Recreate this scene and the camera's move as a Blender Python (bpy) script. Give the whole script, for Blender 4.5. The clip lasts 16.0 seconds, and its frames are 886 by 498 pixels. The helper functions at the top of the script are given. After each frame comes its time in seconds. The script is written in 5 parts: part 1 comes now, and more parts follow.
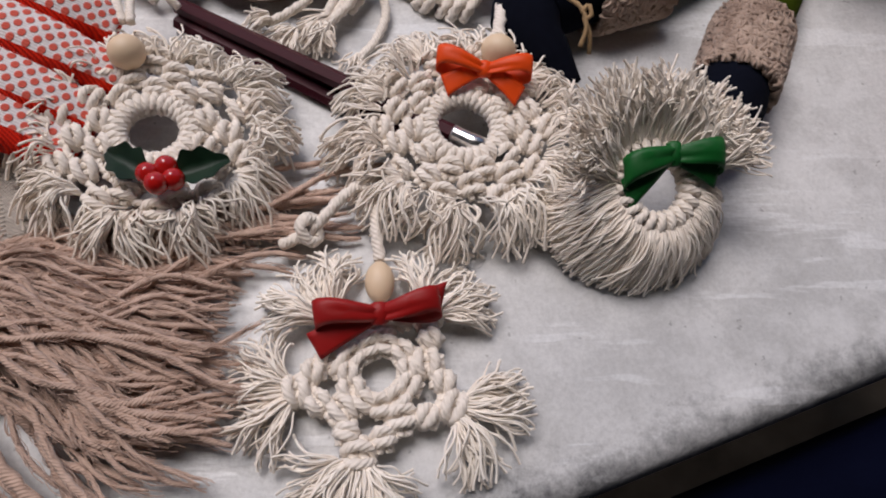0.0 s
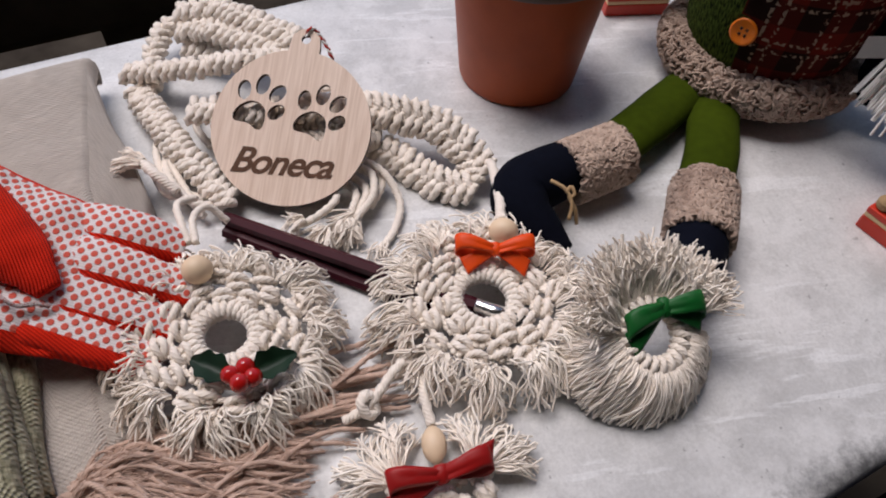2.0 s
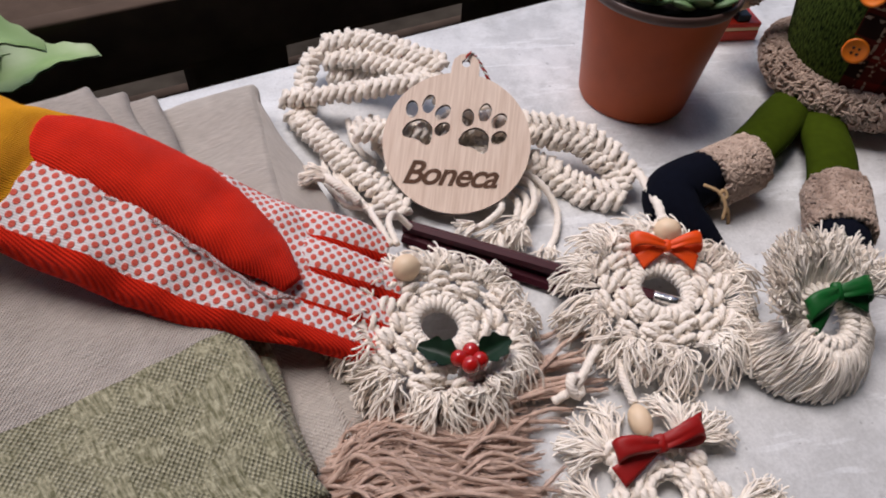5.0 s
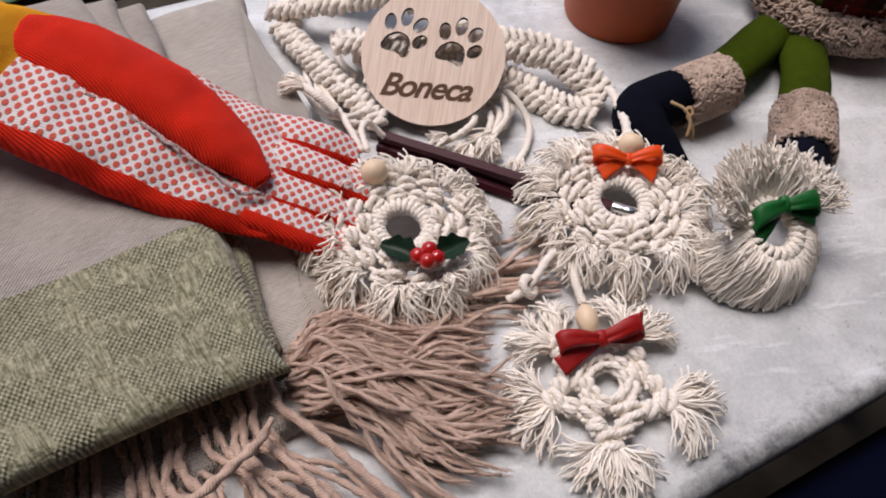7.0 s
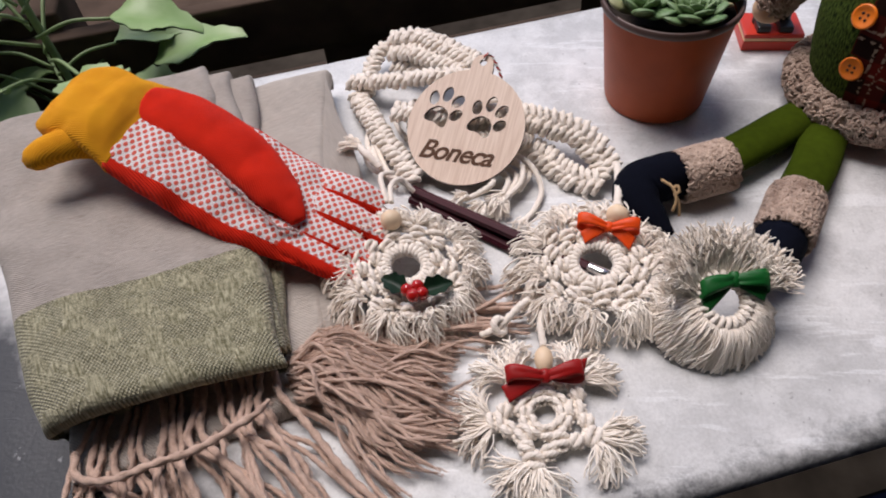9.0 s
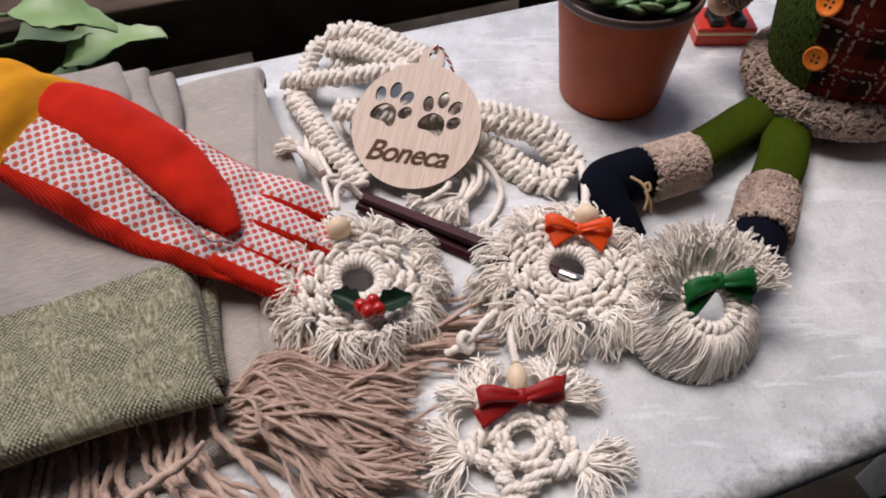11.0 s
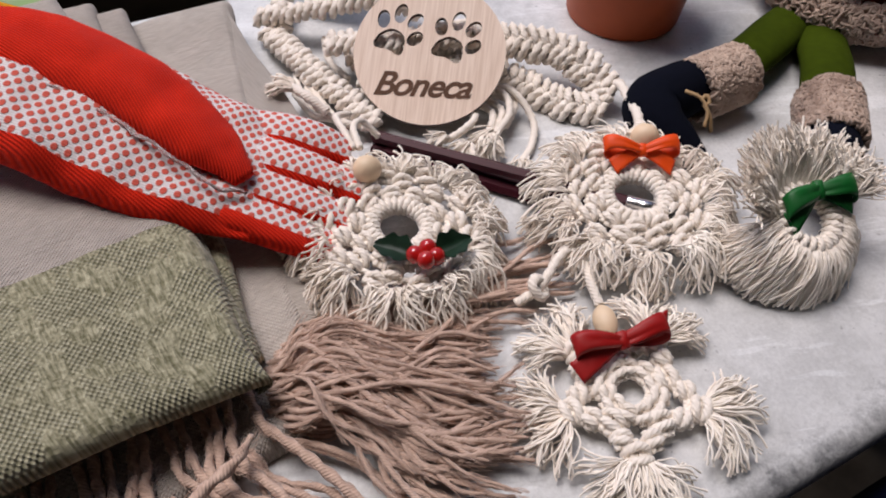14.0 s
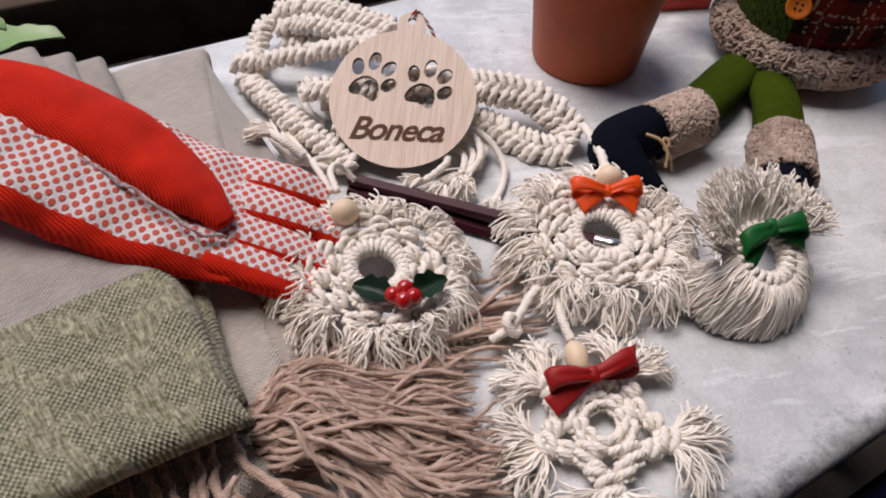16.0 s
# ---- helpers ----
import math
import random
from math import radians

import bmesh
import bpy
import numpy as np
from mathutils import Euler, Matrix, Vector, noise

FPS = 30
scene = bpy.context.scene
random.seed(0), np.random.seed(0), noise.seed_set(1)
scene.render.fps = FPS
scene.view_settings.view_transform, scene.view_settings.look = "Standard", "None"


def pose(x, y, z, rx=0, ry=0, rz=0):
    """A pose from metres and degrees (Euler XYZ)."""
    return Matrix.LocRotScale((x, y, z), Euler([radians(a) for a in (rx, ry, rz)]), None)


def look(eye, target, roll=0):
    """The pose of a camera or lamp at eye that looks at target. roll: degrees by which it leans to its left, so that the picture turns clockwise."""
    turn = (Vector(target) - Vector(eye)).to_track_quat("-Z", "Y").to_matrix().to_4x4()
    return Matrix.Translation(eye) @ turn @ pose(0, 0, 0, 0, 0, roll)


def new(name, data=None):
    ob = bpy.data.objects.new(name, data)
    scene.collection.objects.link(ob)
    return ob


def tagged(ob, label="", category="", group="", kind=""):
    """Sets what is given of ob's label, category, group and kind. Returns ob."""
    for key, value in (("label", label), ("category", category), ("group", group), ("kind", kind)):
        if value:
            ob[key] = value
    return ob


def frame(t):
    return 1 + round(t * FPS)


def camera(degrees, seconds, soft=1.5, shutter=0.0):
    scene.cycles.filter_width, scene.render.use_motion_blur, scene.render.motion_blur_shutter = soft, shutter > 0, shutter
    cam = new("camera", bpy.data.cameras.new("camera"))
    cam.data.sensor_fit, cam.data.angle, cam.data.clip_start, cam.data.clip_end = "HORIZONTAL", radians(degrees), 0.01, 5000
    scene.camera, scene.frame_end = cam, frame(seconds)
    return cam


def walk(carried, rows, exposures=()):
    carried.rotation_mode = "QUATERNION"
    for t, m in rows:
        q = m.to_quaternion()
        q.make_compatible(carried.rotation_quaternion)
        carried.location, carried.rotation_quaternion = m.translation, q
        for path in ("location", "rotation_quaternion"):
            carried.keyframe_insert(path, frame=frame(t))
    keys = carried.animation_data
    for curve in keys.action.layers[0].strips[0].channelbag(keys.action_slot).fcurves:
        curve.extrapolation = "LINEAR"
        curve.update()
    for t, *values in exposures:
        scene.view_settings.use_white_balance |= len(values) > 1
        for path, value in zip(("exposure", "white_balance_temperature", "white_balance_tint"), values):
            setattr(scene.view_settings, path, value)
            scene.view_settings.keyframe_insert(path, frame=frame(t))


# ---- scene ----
cam = camera(65.6, 16.0, 2.0)
PATH = [
    (0, (0.003, 0.011, 0.236), (0.17, 0.95, -1.522), 8.4),
    (0.5, (0.006, 0.013, 0.254), (0.166, 0.997, -1.48), 6.8),
    (1, (-0.001, 0.013, 0.27), (0.174, 1.117, -1.389), 5.6),
    (1.5, (-0.009, 0.013, 0.283), (0.217, 1.176, -1.329), 4.3),
    (2, (-0.028, 0.007, 0.287), (0.252, 1.219, -1.28), 4.5),
    (2.5, (-0.063, 0.002, 0.284), (0.194, 1.231, -1.273), 5.4),
    (3, (-0.1, -0.002, 0.283), (0.081, 1.229, -1.283), 3.5),
    (3.2, (-0.106, -0.008, 0.288), (0.087, 1.255, -1.251), 2.7),
    (5.3, (-0.131, -0.011, 0.295), (0.196, 1.282, -1.198), 4.2),
    (5.5, (-0.126, -0.012, 0.3), (0.219, 1.274, -1.192), 4.4),
    (6, (-0.108, -0.003, 0.286), (0.433, 1.24, -1.185), 7.0),
    (6.5, (-0.113, -0.016, 0.294), (0.313, 1.223, -1.217), 4.8),
    (7, (-0.109, -0.039, 0.298), (0.144, 1.122, -1.311), 4.3),
    (7.5, (-0.094, -0.056, 0.317), (-0.111, 1.098, -1.317), 0.9),
    (8, (-0.08, -0.066, 0.335), (-0.276, 1.084, -1.29), -3.6),
    (8.5, (-0.041, -0.081, 0.36), (-0.265, 1.182, -1.174), -6.1),
    (9, (-0.022, -0.09, 0.357), (-0.2, 1.189, -1.17), -5.9),
    (9.2, (-0.016, -0.092, 0.356), (-0.171, 1.188, -1.173), -5.2),
    (11.3, (-0.052, -0.059, 0.308), (-0.002, 1.258, -1.171), -1.1),
    (11.5, (-0.062, -0.056, 0.298), (0.015, 1.276, -1.168), -1.2),
    (12, (-0.074, -0.043, 0.281), (0.075, 1.277, -1.195), -0.9),
    (12.5, (-0.082, -0.037, 0.268), (0.067, 1.272, -1.213), -0.2),
    (13, (-0.089, -0.04, 0.266), (0.09, 1.255, -1.224), 0.1),
    (13.5, (-0.097, -0.038, 0.261), (0.128, 1.231, -1.245), 1.5),
    (14, (-0.103, -0.037, 0.261), (0.134, 1.214, -1.258), 1.6),
    (14.5, (-0.11, -0.043, 0.265), (0.17, 1.231, -1.226), 2.2),
    (15, (-0.113, -0.045, 0.268), (0.19, 1.246, -1.203), 2.8),
    (15.5, (-0.11, -0.043, 0.272), (0.209, 1.258, -1.186), 3.4),
    (16, (-0.107, -0.041, 0.272), (0.226, 1.26, -1.18), 3.5),
]
walk(cam, [(t, look(eye, target, roll)) for t, eye, target, roll in PATH], [(0, -0.15, 6550, 17), (1.5, -0.04, 6550, 17), (3, 0.06, 6550, 17), (6.5, 0.18, 6550, 17), (9, 0.24, 6550, 17), (12, 0.20, 6550, 17), (16, 0.17, 6550, 17)])

# ---- daylight: overcast sky from the garden side; added walls block the rest ----
world = bpy.data.worlds.new("sky")
scene.world = world
world.use_nodes = True
wn = world.node_tree.nodes
sky = wn.new("ShaderNodeTexSky")
sky.sky_type, sky.sun_disc = "NISHITA", False
SUN_ELEV, SUN_ROT = radians(66), radians(-40)
sky.sun_elevation, sky.sun_rotation, sky.dust_density, sky.air_density = SUN_ELEV, SUN_ROT, 1.5, 1.0
wn["Background"].inputs["Strength"].default_value = 0.085
world.node_tree.links.new(sky.outputs[0], wn["Background"].inputs["Color"])
sun_data = bpy.data.lights.new("sun", "SUN")
sun_data.energy, sun_data.angle, sun_data.color = 2.7, radians(34), (1.0, 0.97, 0.94)
sun = new("sun", sun_data)
sun.matrix_world = look((3 * math.sin(SUN_ROT), 3 * math.cos(SUN_ROT), 3 * math.tan(SUN_ELEV)), (0, 0, 0))
scene.view_settings.exposure = 0.0


# ---- materials ----
def mat(name, colour, rough=0.8, metal=0.0, sheen=0.0, var=0.0, scale=200.0, bump=0.0, bscale=800.0, coord="Object", coat=0.0, second=None, spec=0.5):
    """A principled material with two scales of variation in colour and a noise relief."""
    m = bpy.data.materials.new(name)
    m.use_nodes = True
    nt = m.node_tree
    b = nt.nodes["Principled BSDF"]
    b.inputs["Roughness"].default_value, b.inputs["Metallic"].default_value = rough, metal
    b.inputs["Sheen Weight"].default_value, b.inputs["Coat Weight"].default_value = sheen, coat
    b.inputs["Base Color"].default_value = (*colour, 1)
    b.inputs["Specular IOR Level"].default_value = spec
    tc = nt.nodes.new("ShaderNodeTexCoord")
    out = tc.outputs[coord]
    if var:
        n1, n2 = nt.nodes.new("ShaderNodeTexNoise"), nt.nodes.new("ShaderNodeTexNoise")
        n1.inputs["Scale"].default_value, n2.inputs["Scale"].default_value = scale, scale * 0.13
        n1.inputs["Detail"].default_value = n2.inputs["Detail"].default_value = 4
        add = nt.nodes.new("ShaderNodeMath")
        add.operation = "ADD"
        ramp = nt.nodes.new("ShaderNodeMapRange")
        ramp.inputs["From Min"].default_value, ramp.inputs["From Max"].default_value = 0.6, 1.4
        mix = nt.nodes.new("ShaderNodeMix")
        mix.data_type = "RGBA"
        lo = second or tuple(c * (1 - var) for c in colour)
        hi = colour if second else tuple(min(1, c * (1 + var * 0.6)) for c in colour)
        mix.inputs[6].default_value, mix.inputs[7].default_value = (*lo, 1), (*hi, 1)
        for n in (n1, n2):
            nt.links.new(out, n.inputs["Vector"])
        nt.links.new(n1.outputs[0], add.inputs[0])
        nt.links.new(n2.outputs[0], add.inputs[1])
        nt.links.new(add.outputs[0], ramp.inputs["Value"])
        nt.links.new(ramp.outputs[0], mix.inputs[0])
        nt.links.new(mix.outputs[2], b.inputs["Base Color"])
    if bump:
        nb, bp = nt.nodes.new("ShaderNodeTexNoise"), nt.nodes.new("ShaderNodeBump")
        nb.inputs["Scale"].default_value, nb.inputs["Detail"].default_value = bscale, 3
        bp.inputs["Strength"].default_value, bp.inputs["Distance"].default_value = bump, 0.0006
        nt.links.new(out, nb.inputs["Vector"])
        nt.links.new(nb.outputs[0], bp.inputs["Height"])
        nt.links.new(bp.outputs[0], b.inputs["Normal"])
    return m


def node_math(nt, op, a, b=None, c=None):
    n = nt.nodes.new("ShaderNodeMath")
    n.operation = op
    for i, v in enumerate((a, b, c)):
        if v is None:
            continue
        if isinstance(v, (int, float)):
            n.inputs[i].default_value = v
        else:
            nt.links.new(v, n.inputs[i])
    return n.outputs[0]


def uv_parts(nt):
    tc, sp = nt.nodes.new("ShaderNodeTexCoord"), nt.nodes.new("ShaderNodeSeparateXYZ")
    nt.links.new(tc.outputs["UV"], sp.inputs[0])
    return sp.outputs[0], sp.outputs[1]


def blend(nt, fac, a, b):
    mix = nt.nodes.new("ShaderNodeMix")
    mix.data_type = "RGBA"
    if isinstance(fac, (int, float)):
        mix.inputs[0].default_value = fac
    else:
        nt.links.new(fac, mix.inputs[0])
    for slot, v in ((6, a), (7, b)):
        if isinstance(v, tuple):
            mix.inputs[slot].default_value = (*v, 1)
        else:
            nt.links.new(v, mix.inputs[slot])
    return mix.outputs[2]


def set_bump(m, height, strength=0.6, distance=0.0005):
    nt = m.node_tree
    bp = nt.nodes.new("ShaderNodeBump")
    bp.inputs["Strength"].default_value, bp.inputs["Distance"].default_value = strength, distance
    nt.links.new(height, bp.inputs["Height"])
    nt.links.new(bp.outputs[0], nt.nodes["Principled BSDF"].inputs["Normal"])


def rope_mat(name, colour, lo, along=420.0, round_=4, sheen=0.3):
    """Spun fibre: fine ridges that wind round the cord, lighter and darker from strand to strand."""
    m = mat(name, colour, 0.92, sheen=sheen, var=0.2, scale=500, second=lo)
    nt = m.node_tree
    u, v = uv_parts(nt)
    phase = node_math(nt, "ADD", node_math(nt, "MULTIPLY", u, along), node_math(nt, "MULTIPLY", v, float(round_)))
    ridge = node_math(nt, "SINE", node_math(nt, "MULTIPLY", phase, math.tau))
    set_bump(m, ridge, 0.45, 0.0003)
    return m


def weave_mat(name, colour, lo, thread, sheen=0.2, band=None):
    """Plain weave on the sheet's own UV (metres). band: (edge in v, colour, darker colour, coarser thread)."""
    m = mat(name, colour, 0.9, sheen=sheen)
    nt = m.node_tree
    u, v = uv_parts(nt)
    tc = nt.nodes.new("ShaderNodeTexCoord")

    def height(t):
        a = node_math(nt, "SINE", node_math(nt, "MULTIPLY", u, math.pi / t))
        b = node_math(nt, "SINE", node_math(nt, "MULTIPLY", v, math.pi / t))
        return node_math(nt, "MULTIPLY", a, b)

    n1, n2 = nt.nodes.new("ShaderNodeTexNoise"), nt.nodes.new("ShaderNodeTexNoise")
    n1.inputs["Scale"].default_value, n2.inputs["Scale"].default_value = 520, 45
    mp = nt.nodes.new("ShaderNodeMapping")
    mp.inputs["Scale"].default_value = (0.35, 1, 1)
    nt.links.new(tc.outputs["UV"], mp.inputs[0])
    nt.links.new(mp.outputs[0], n1.inputs["Vector"])
    nt.links.new(tc.outputs["UV"], n2.inputs["Vector"])
    slub = node_math(nt, "MULTIPLY_ADD", n1.outputs[0], 1.1, node_math(nt, "MULTIPLY_ADD", n2.outputs[0], 0.8, -0.35))
    fine = blend(nt, slub, lo, colour)
    h = height(thread)
    if band:
        edge, bc, bl, bt = band
        hb = height(bt)
        wob = node_math(nt, "MULTIPLY_ADD", n2.outputs[0], 0.004, edge - 0.002)
        isb = node_math(nt, "LESS_THAN", v, wob)
        n4 = nt.nodes.new("ShaderNodeTexNoise")
        n4.inputs["Scale"].default_value, n4.inputs["Detail"].default_value = 46, 3
        nt.links.new(tc.outputs["UV"], n4.inputs["Vector"])
        loose = nt.nodes.new("ShaderNodeMapRange")
        loose.inputs["From Min"].default_value, loose.inputs["From Max"].default_value = 0.47, 0.56
        nt.links.new(n4.outputs[0], loose.inputs["Value"])
        n5 = nt.nodes.new("ShaderNodeTexNoise")
        n5.inputs["Scale"].default_value, n5.inputs["Detail"].default_value = 760, 2
        mp5 = nt.nodes.new("ShaderNodeMapping")
        mp5.inputs["Scale"].default_value = (1, 0.16, 1)
        nt.links.new(tc.outputs["UV"], mp5.inputs[0])
        nt.links.new(mp5.outputs[0], n5.inputs["Vector"])
        floats = node_math(nt, "MULTIPLY_ADD", n5.outputs[0], 2.3, -0.75)
        up = node_math(nt, "MULTIPLY_ADD", hb, 0.45, 0.45)
        up = node_math(nt, "ADD", node_math(nt, "MULTIPLY", up, node_math(nt, "SUBTRACT", 1.0, loose.outputs[0])), node_math(nt, "MULTIPLY", floats, loose.outputs[0]))
        hb = node_math(nt, "ADD", node_math(nt, "MULTIPLY", hb, node_math(nt, "SUBTRACT", 1.0, loose.outputs[0])), node_math(nt, "MULTIPLY", floats, loose.outputs[0]))
        ch = nt.nodes.new("ShaderNodeTexBrick")
        ch.inputs["Scale"].default_value = 38
        ch.inputs["Color1"].default_value, ch.inputs["Color2"].default_value, ch.inputs["Mortar"].default_value = (0.6, 0.6, 0.6, 1), (0.35, 0.35, 0.35, 1), (0.5, 0.5, 0.5, 1)
        ch.inputs["Mortar Size"].default_value = 0.0
        nt.links.new(tc.outputs["UV"], ch.inputs["Vector"])
        n3 = nt.nodes.new("ShaderNodeTexNoise")
        n3.inputs["Scale"].default_value, n3.inputs["Detail"].default_value = 520, 2
        mp3 = nt.nodes.new("ShaderNodeMapping")
        mp3.inputs["Scale"].default_value = (1, 0.5, 1)
        nt.links.new(tc.outputs["UV"], mp3.inputs[0])
        nt.links.new(mp3.outputs[0], n3.inputs["Vector"])
        up = node_math(nt, "ADD", up, node_math(nt, "MULTIPLY_ADD", n3.outputs[0], 1.8, -0.9))
        up2 = node_math(nt, "ADD", up, node_math(nt, "MULTIPLY_ADD", node_math(nt, "ADD", ch.outputs[0], n1.outputs[0]), 0.55, -0.5))
        green = blend(nt, up2, bl, bc)
        fine = blend(nt, isb, fine, green)
        h = node_math(nt, "ADD", node_math(nt, "MULTIPLY", h, node_math(nt, "SUBTRACT", 1.0, isb)), node_math(nt, "MULTIPLY", node_math(nt, "MULTIPLY", hb, 1.8), isb))
    nt.links.new(fine, nt.nodes["Principled BSDF"].inputs["Base Color"])
    set_bump(m, node_math(nt, "ADD", node_math(nt, "MULTIPLY", h, 0.45), node_math(nt, "MULTIPLY_ADD", n1.outputs[0], 1.6, node_math(nt, "MULTIPLY", n2.outputs[0], 1.5))), 0.9, 0.0007)
    return m


def dots_mat(name):
    """White cotton knit with raised rubber dots in a staggered grid (UV in metres)."""
    m = mat(name, (0.8, 0.74, 0.72), 0.85, sheen=0.1)
    nt = m.node_tree
    u, v = uv_parts(nt)
    p = 0.0054

    def grid(off):
        a = node_math(nt, "SUBTRACT", node_math(nt, "FRACT", node_math(nt, "ADD", node_math(nt, "DIVIDE", u, p), off)), 0.5)
        b = node_math(nt, "SUBTRACT", node_math(nt, "FRACT", node_math(nt, "ADD", node_math(nt, "DIVIDE", v, p * 1.15), off)), 0.5)
        return node_math(nt, "SQRT", node_math(nt, "ADD", node_math(nt, "MULTIPLY", a, a), node_math(nt, "MULTIPLY", b, b)))

    d = node_math(nt, "MINIMUM", grid(0.0), grid(0.5))
    mr = nt.nodes.new("ShaderNodeMapRange")
    mr.inputs["From Min"].default_value, mr.inputs["From Max"].default_value = 0.29, 0.22
    nt.links.new(d, mr.inputs["Value"])
    knit = node_math(nt, "SINE", node_math(nt, "MULTIPLY", v, math.tau / 0.0011))
    base = blend(nt, node_math(nt, "MULTIPLY_ADD", knit, 0.3, 0.5), (0.62, 0.55, 0.54), (0.86, 0.81, 0.8))
    nt.links.new(blend(nt, mr.outputs[0], base, (0.62, 0.09, 0.055)), nt.nodes["Principled BSDF"].inputs["Base Color"])
    set_bump(m, node_math(nt, "ADD", mr.outputs[0], node_math(nt, "MULTIPLY", knit, 0.15)), 0.7, 0.0006)
    return m


def knit_mat(name, colour, lo, pitch=0.0016, sheen=0.04):
    """Ribbed knit: ridges along u, metres."""
    m = mat(name, colour, 0.9, sheen=sheen, spec=0.15)
    nt = m.node_tree
    u, v = uv_parts(nt)
    tc, n = nt.nodes.new("ShaderNodeTexCoord"), nt.nodes.new("ShaderNodeTexNoise")
    n.inputs["Scale"].default_value = 60
    nt.links.new(tc.outputs["Object"], n.inputs["Vector"])
    rib = node_math(nt, "SINE", node_math(nt, "MULTIPLY", node_math(nt, "ADD", v, node_math(nt, "MULTIPLY", u, 0.35)), math.tau / pitch))
    st = node_math(nt, "SINE", node_math(nt, "MULTIPLY", u, math.tau / (pitch * 0.8)))
    f = node_math(nt, "MULTIPLY_ADD", rib, 0.4, node_math(nt, "MULTIPLY_ADD", n.outputs[0], 1.0, 0.05))
    nt.links.new(blend(nt, f, lo, colour), nt.nodes["Principled BSDF"].inputs["Base Color"])
    set_bump(m, node_math(nt, "MULTIPLY_ADD", st, 0.25, rib), 0.65, 0.0004)
    return m


COTTON = rope_mat("cotton_cord", (0.93, 0.85, 0.76), (0.80, 0.71, 0.61), 520.0, 5)
COTTON_FRINGE = mat("cotton_fringe", (0.97, 0.91, 0.82), 0.95, sheen=0.3, var=0.2, scale=140, second=(0.88, 0.77, 0.66))
YARN = rope_mat("beige_yarn", (0.70, 0.50, 0.395), (0.43, 0.285, 0.215), 700.0, 5, 0.3)
BOUCLE = mat("boucle_yarn", (0.60, 0.46, 0.37), 0.95, sheen=0.1, spec=0.15, var=0.4, scale=140, second=(0.21, 0.14, 0.105))
LINEN = weave_mat("linen_weave", (0.50, 0.44, 0.39), (0.30, 0.26, 0.225), 0.0009, band=(0.075, (0.45, 0.42, 0.285), (0.14, 0.132, 0.068), 0.00135))
LINEN_PLAIN = weave_mat("linen_plain", (0.56, 0.50, 0.44), (0.34, 0.295, 0.255), 0.0009)
RED_KNIT = knit_mat("red_knit", (0.82, 0.026, 0.004), (0.50, 0.009, 0.002), 0.0013)
YELLOW_KNIT = knit_mat("yellow_knit", (0.92, 0.42, 0.014), (0.68, 0.25, 0.006), 0.0011)
DOTS = dots_mat("dotted_knit")
NAVY = mat("navy_felt", (0.003, 0.004, 0.009), 0.95, spec=0.08, sheen=0.0, var=0.3, scale=300, bump=0.3, bscale=2500)
OLIVE = mat("olive_felt", (0.036, 0.055, 0.0025), 0.95, spec=0.06, sheen=0.0, var=0.25, scale=200, bump=0.3, bscale=2500)
TERRACOTTA = mat("terracotta_plastic", (0.40, 0.080, 0.024), 0.5, spec=0.25, var=0.15, scale=60, bump=0.1, bscale=600)
POT_RIM = mat("pot_rim_plastic", (0.09, 0.05, 0.04), 0.45, var=0.2, scale=80)
SOIL = mat("soil", (0.02, 0.013, 0.009), 1.0, var=0.6, scale=300, bump=1.0, bscale=500)
LEAF_SUC = mat("succulent_leaf", (0.09, 0.20, 0.07), 0.5, var=0.3, scale=60, second=(0.24, 0.32, 0.16))
LEAF_TIP = mat("succulent_leaf_blush", (0.42, 0.30, 0.18), 0.5, var=0.3, scale=60, second=(0.25, 0.33, 0.15))
BEECH = mat("bead_wood", (0.74, 0.56, 0.38), 0.5, var=0.12, scale=120)
BURGUNDY = mat("burgundy_lacquer", (0.048, 0.006, 0.012), 0.42, var=0.2, scale=60, spec=0.18)
PENCIL_END = mat("pencil_end", (0.05, 0.015, 0.015), 0.6)
SILVER = mat("ferrule_metal", (0.75, 0.74, 0.72), 0.25, 1.0)
HOLLY = mat("holly_leaf", (0.005, 0.022, 0.009), 0.5, spec=0.3, var=0.4, scale=150, bump=0.2, bscale=400)
BERRY = mat("berry_plastic", (0.42, 0.010, 0.008), 0.18, coat=0.5, var=0.15, scale=300)
ORANGE_BTN = mat("orange_button", (0.85, 0.20, 0.01), 0.35)
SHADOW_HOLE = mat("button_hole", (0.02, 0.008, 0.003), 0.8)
NUT_RED = mat("red_paint", (0.55, 0.03, 0.01), 0.4, var=0.1, scale=50)
NUT_CREAM = mat("cream_paint", (0.72, 0.52, 0.28), 0.5, var=0.1, scale=50)
BLACK_PAINT = mat("black_paint", (0.012, 0.012, 0.012), 0.35)
BLACK_RUBBER = mat("black_rubber", (0.015, 0.015, 0.017), 0.6)
ENGRAVE = mat("burnt_engraving", (0.10, 0.045, 0.022), 0.85, var=0.3, scale=600)
BURNT_EDGE = mat("burnt_edge", (0.06, 0.03, 0.018), 0.8, var=0.3, scale=300)
TWINE_RED = mat("twine_red", (0.45, 0.03, 0.02), 0.9)
JUTE = mat("jute_twine", (0.40, 0.26, 0.13), 0.95, var=0.3, scale=300)
WHITE_YARN = mat("white_yarn", (0.82, 0.80, 0.76), 0.95, sheen=0.3, var=0.1, scale=200)
LOG = mat("dark_board", (0.095, 0.066, 0.050), 0.95, spec=0.1, var=0.5, scale=25, bump=0.6, bscale=120)
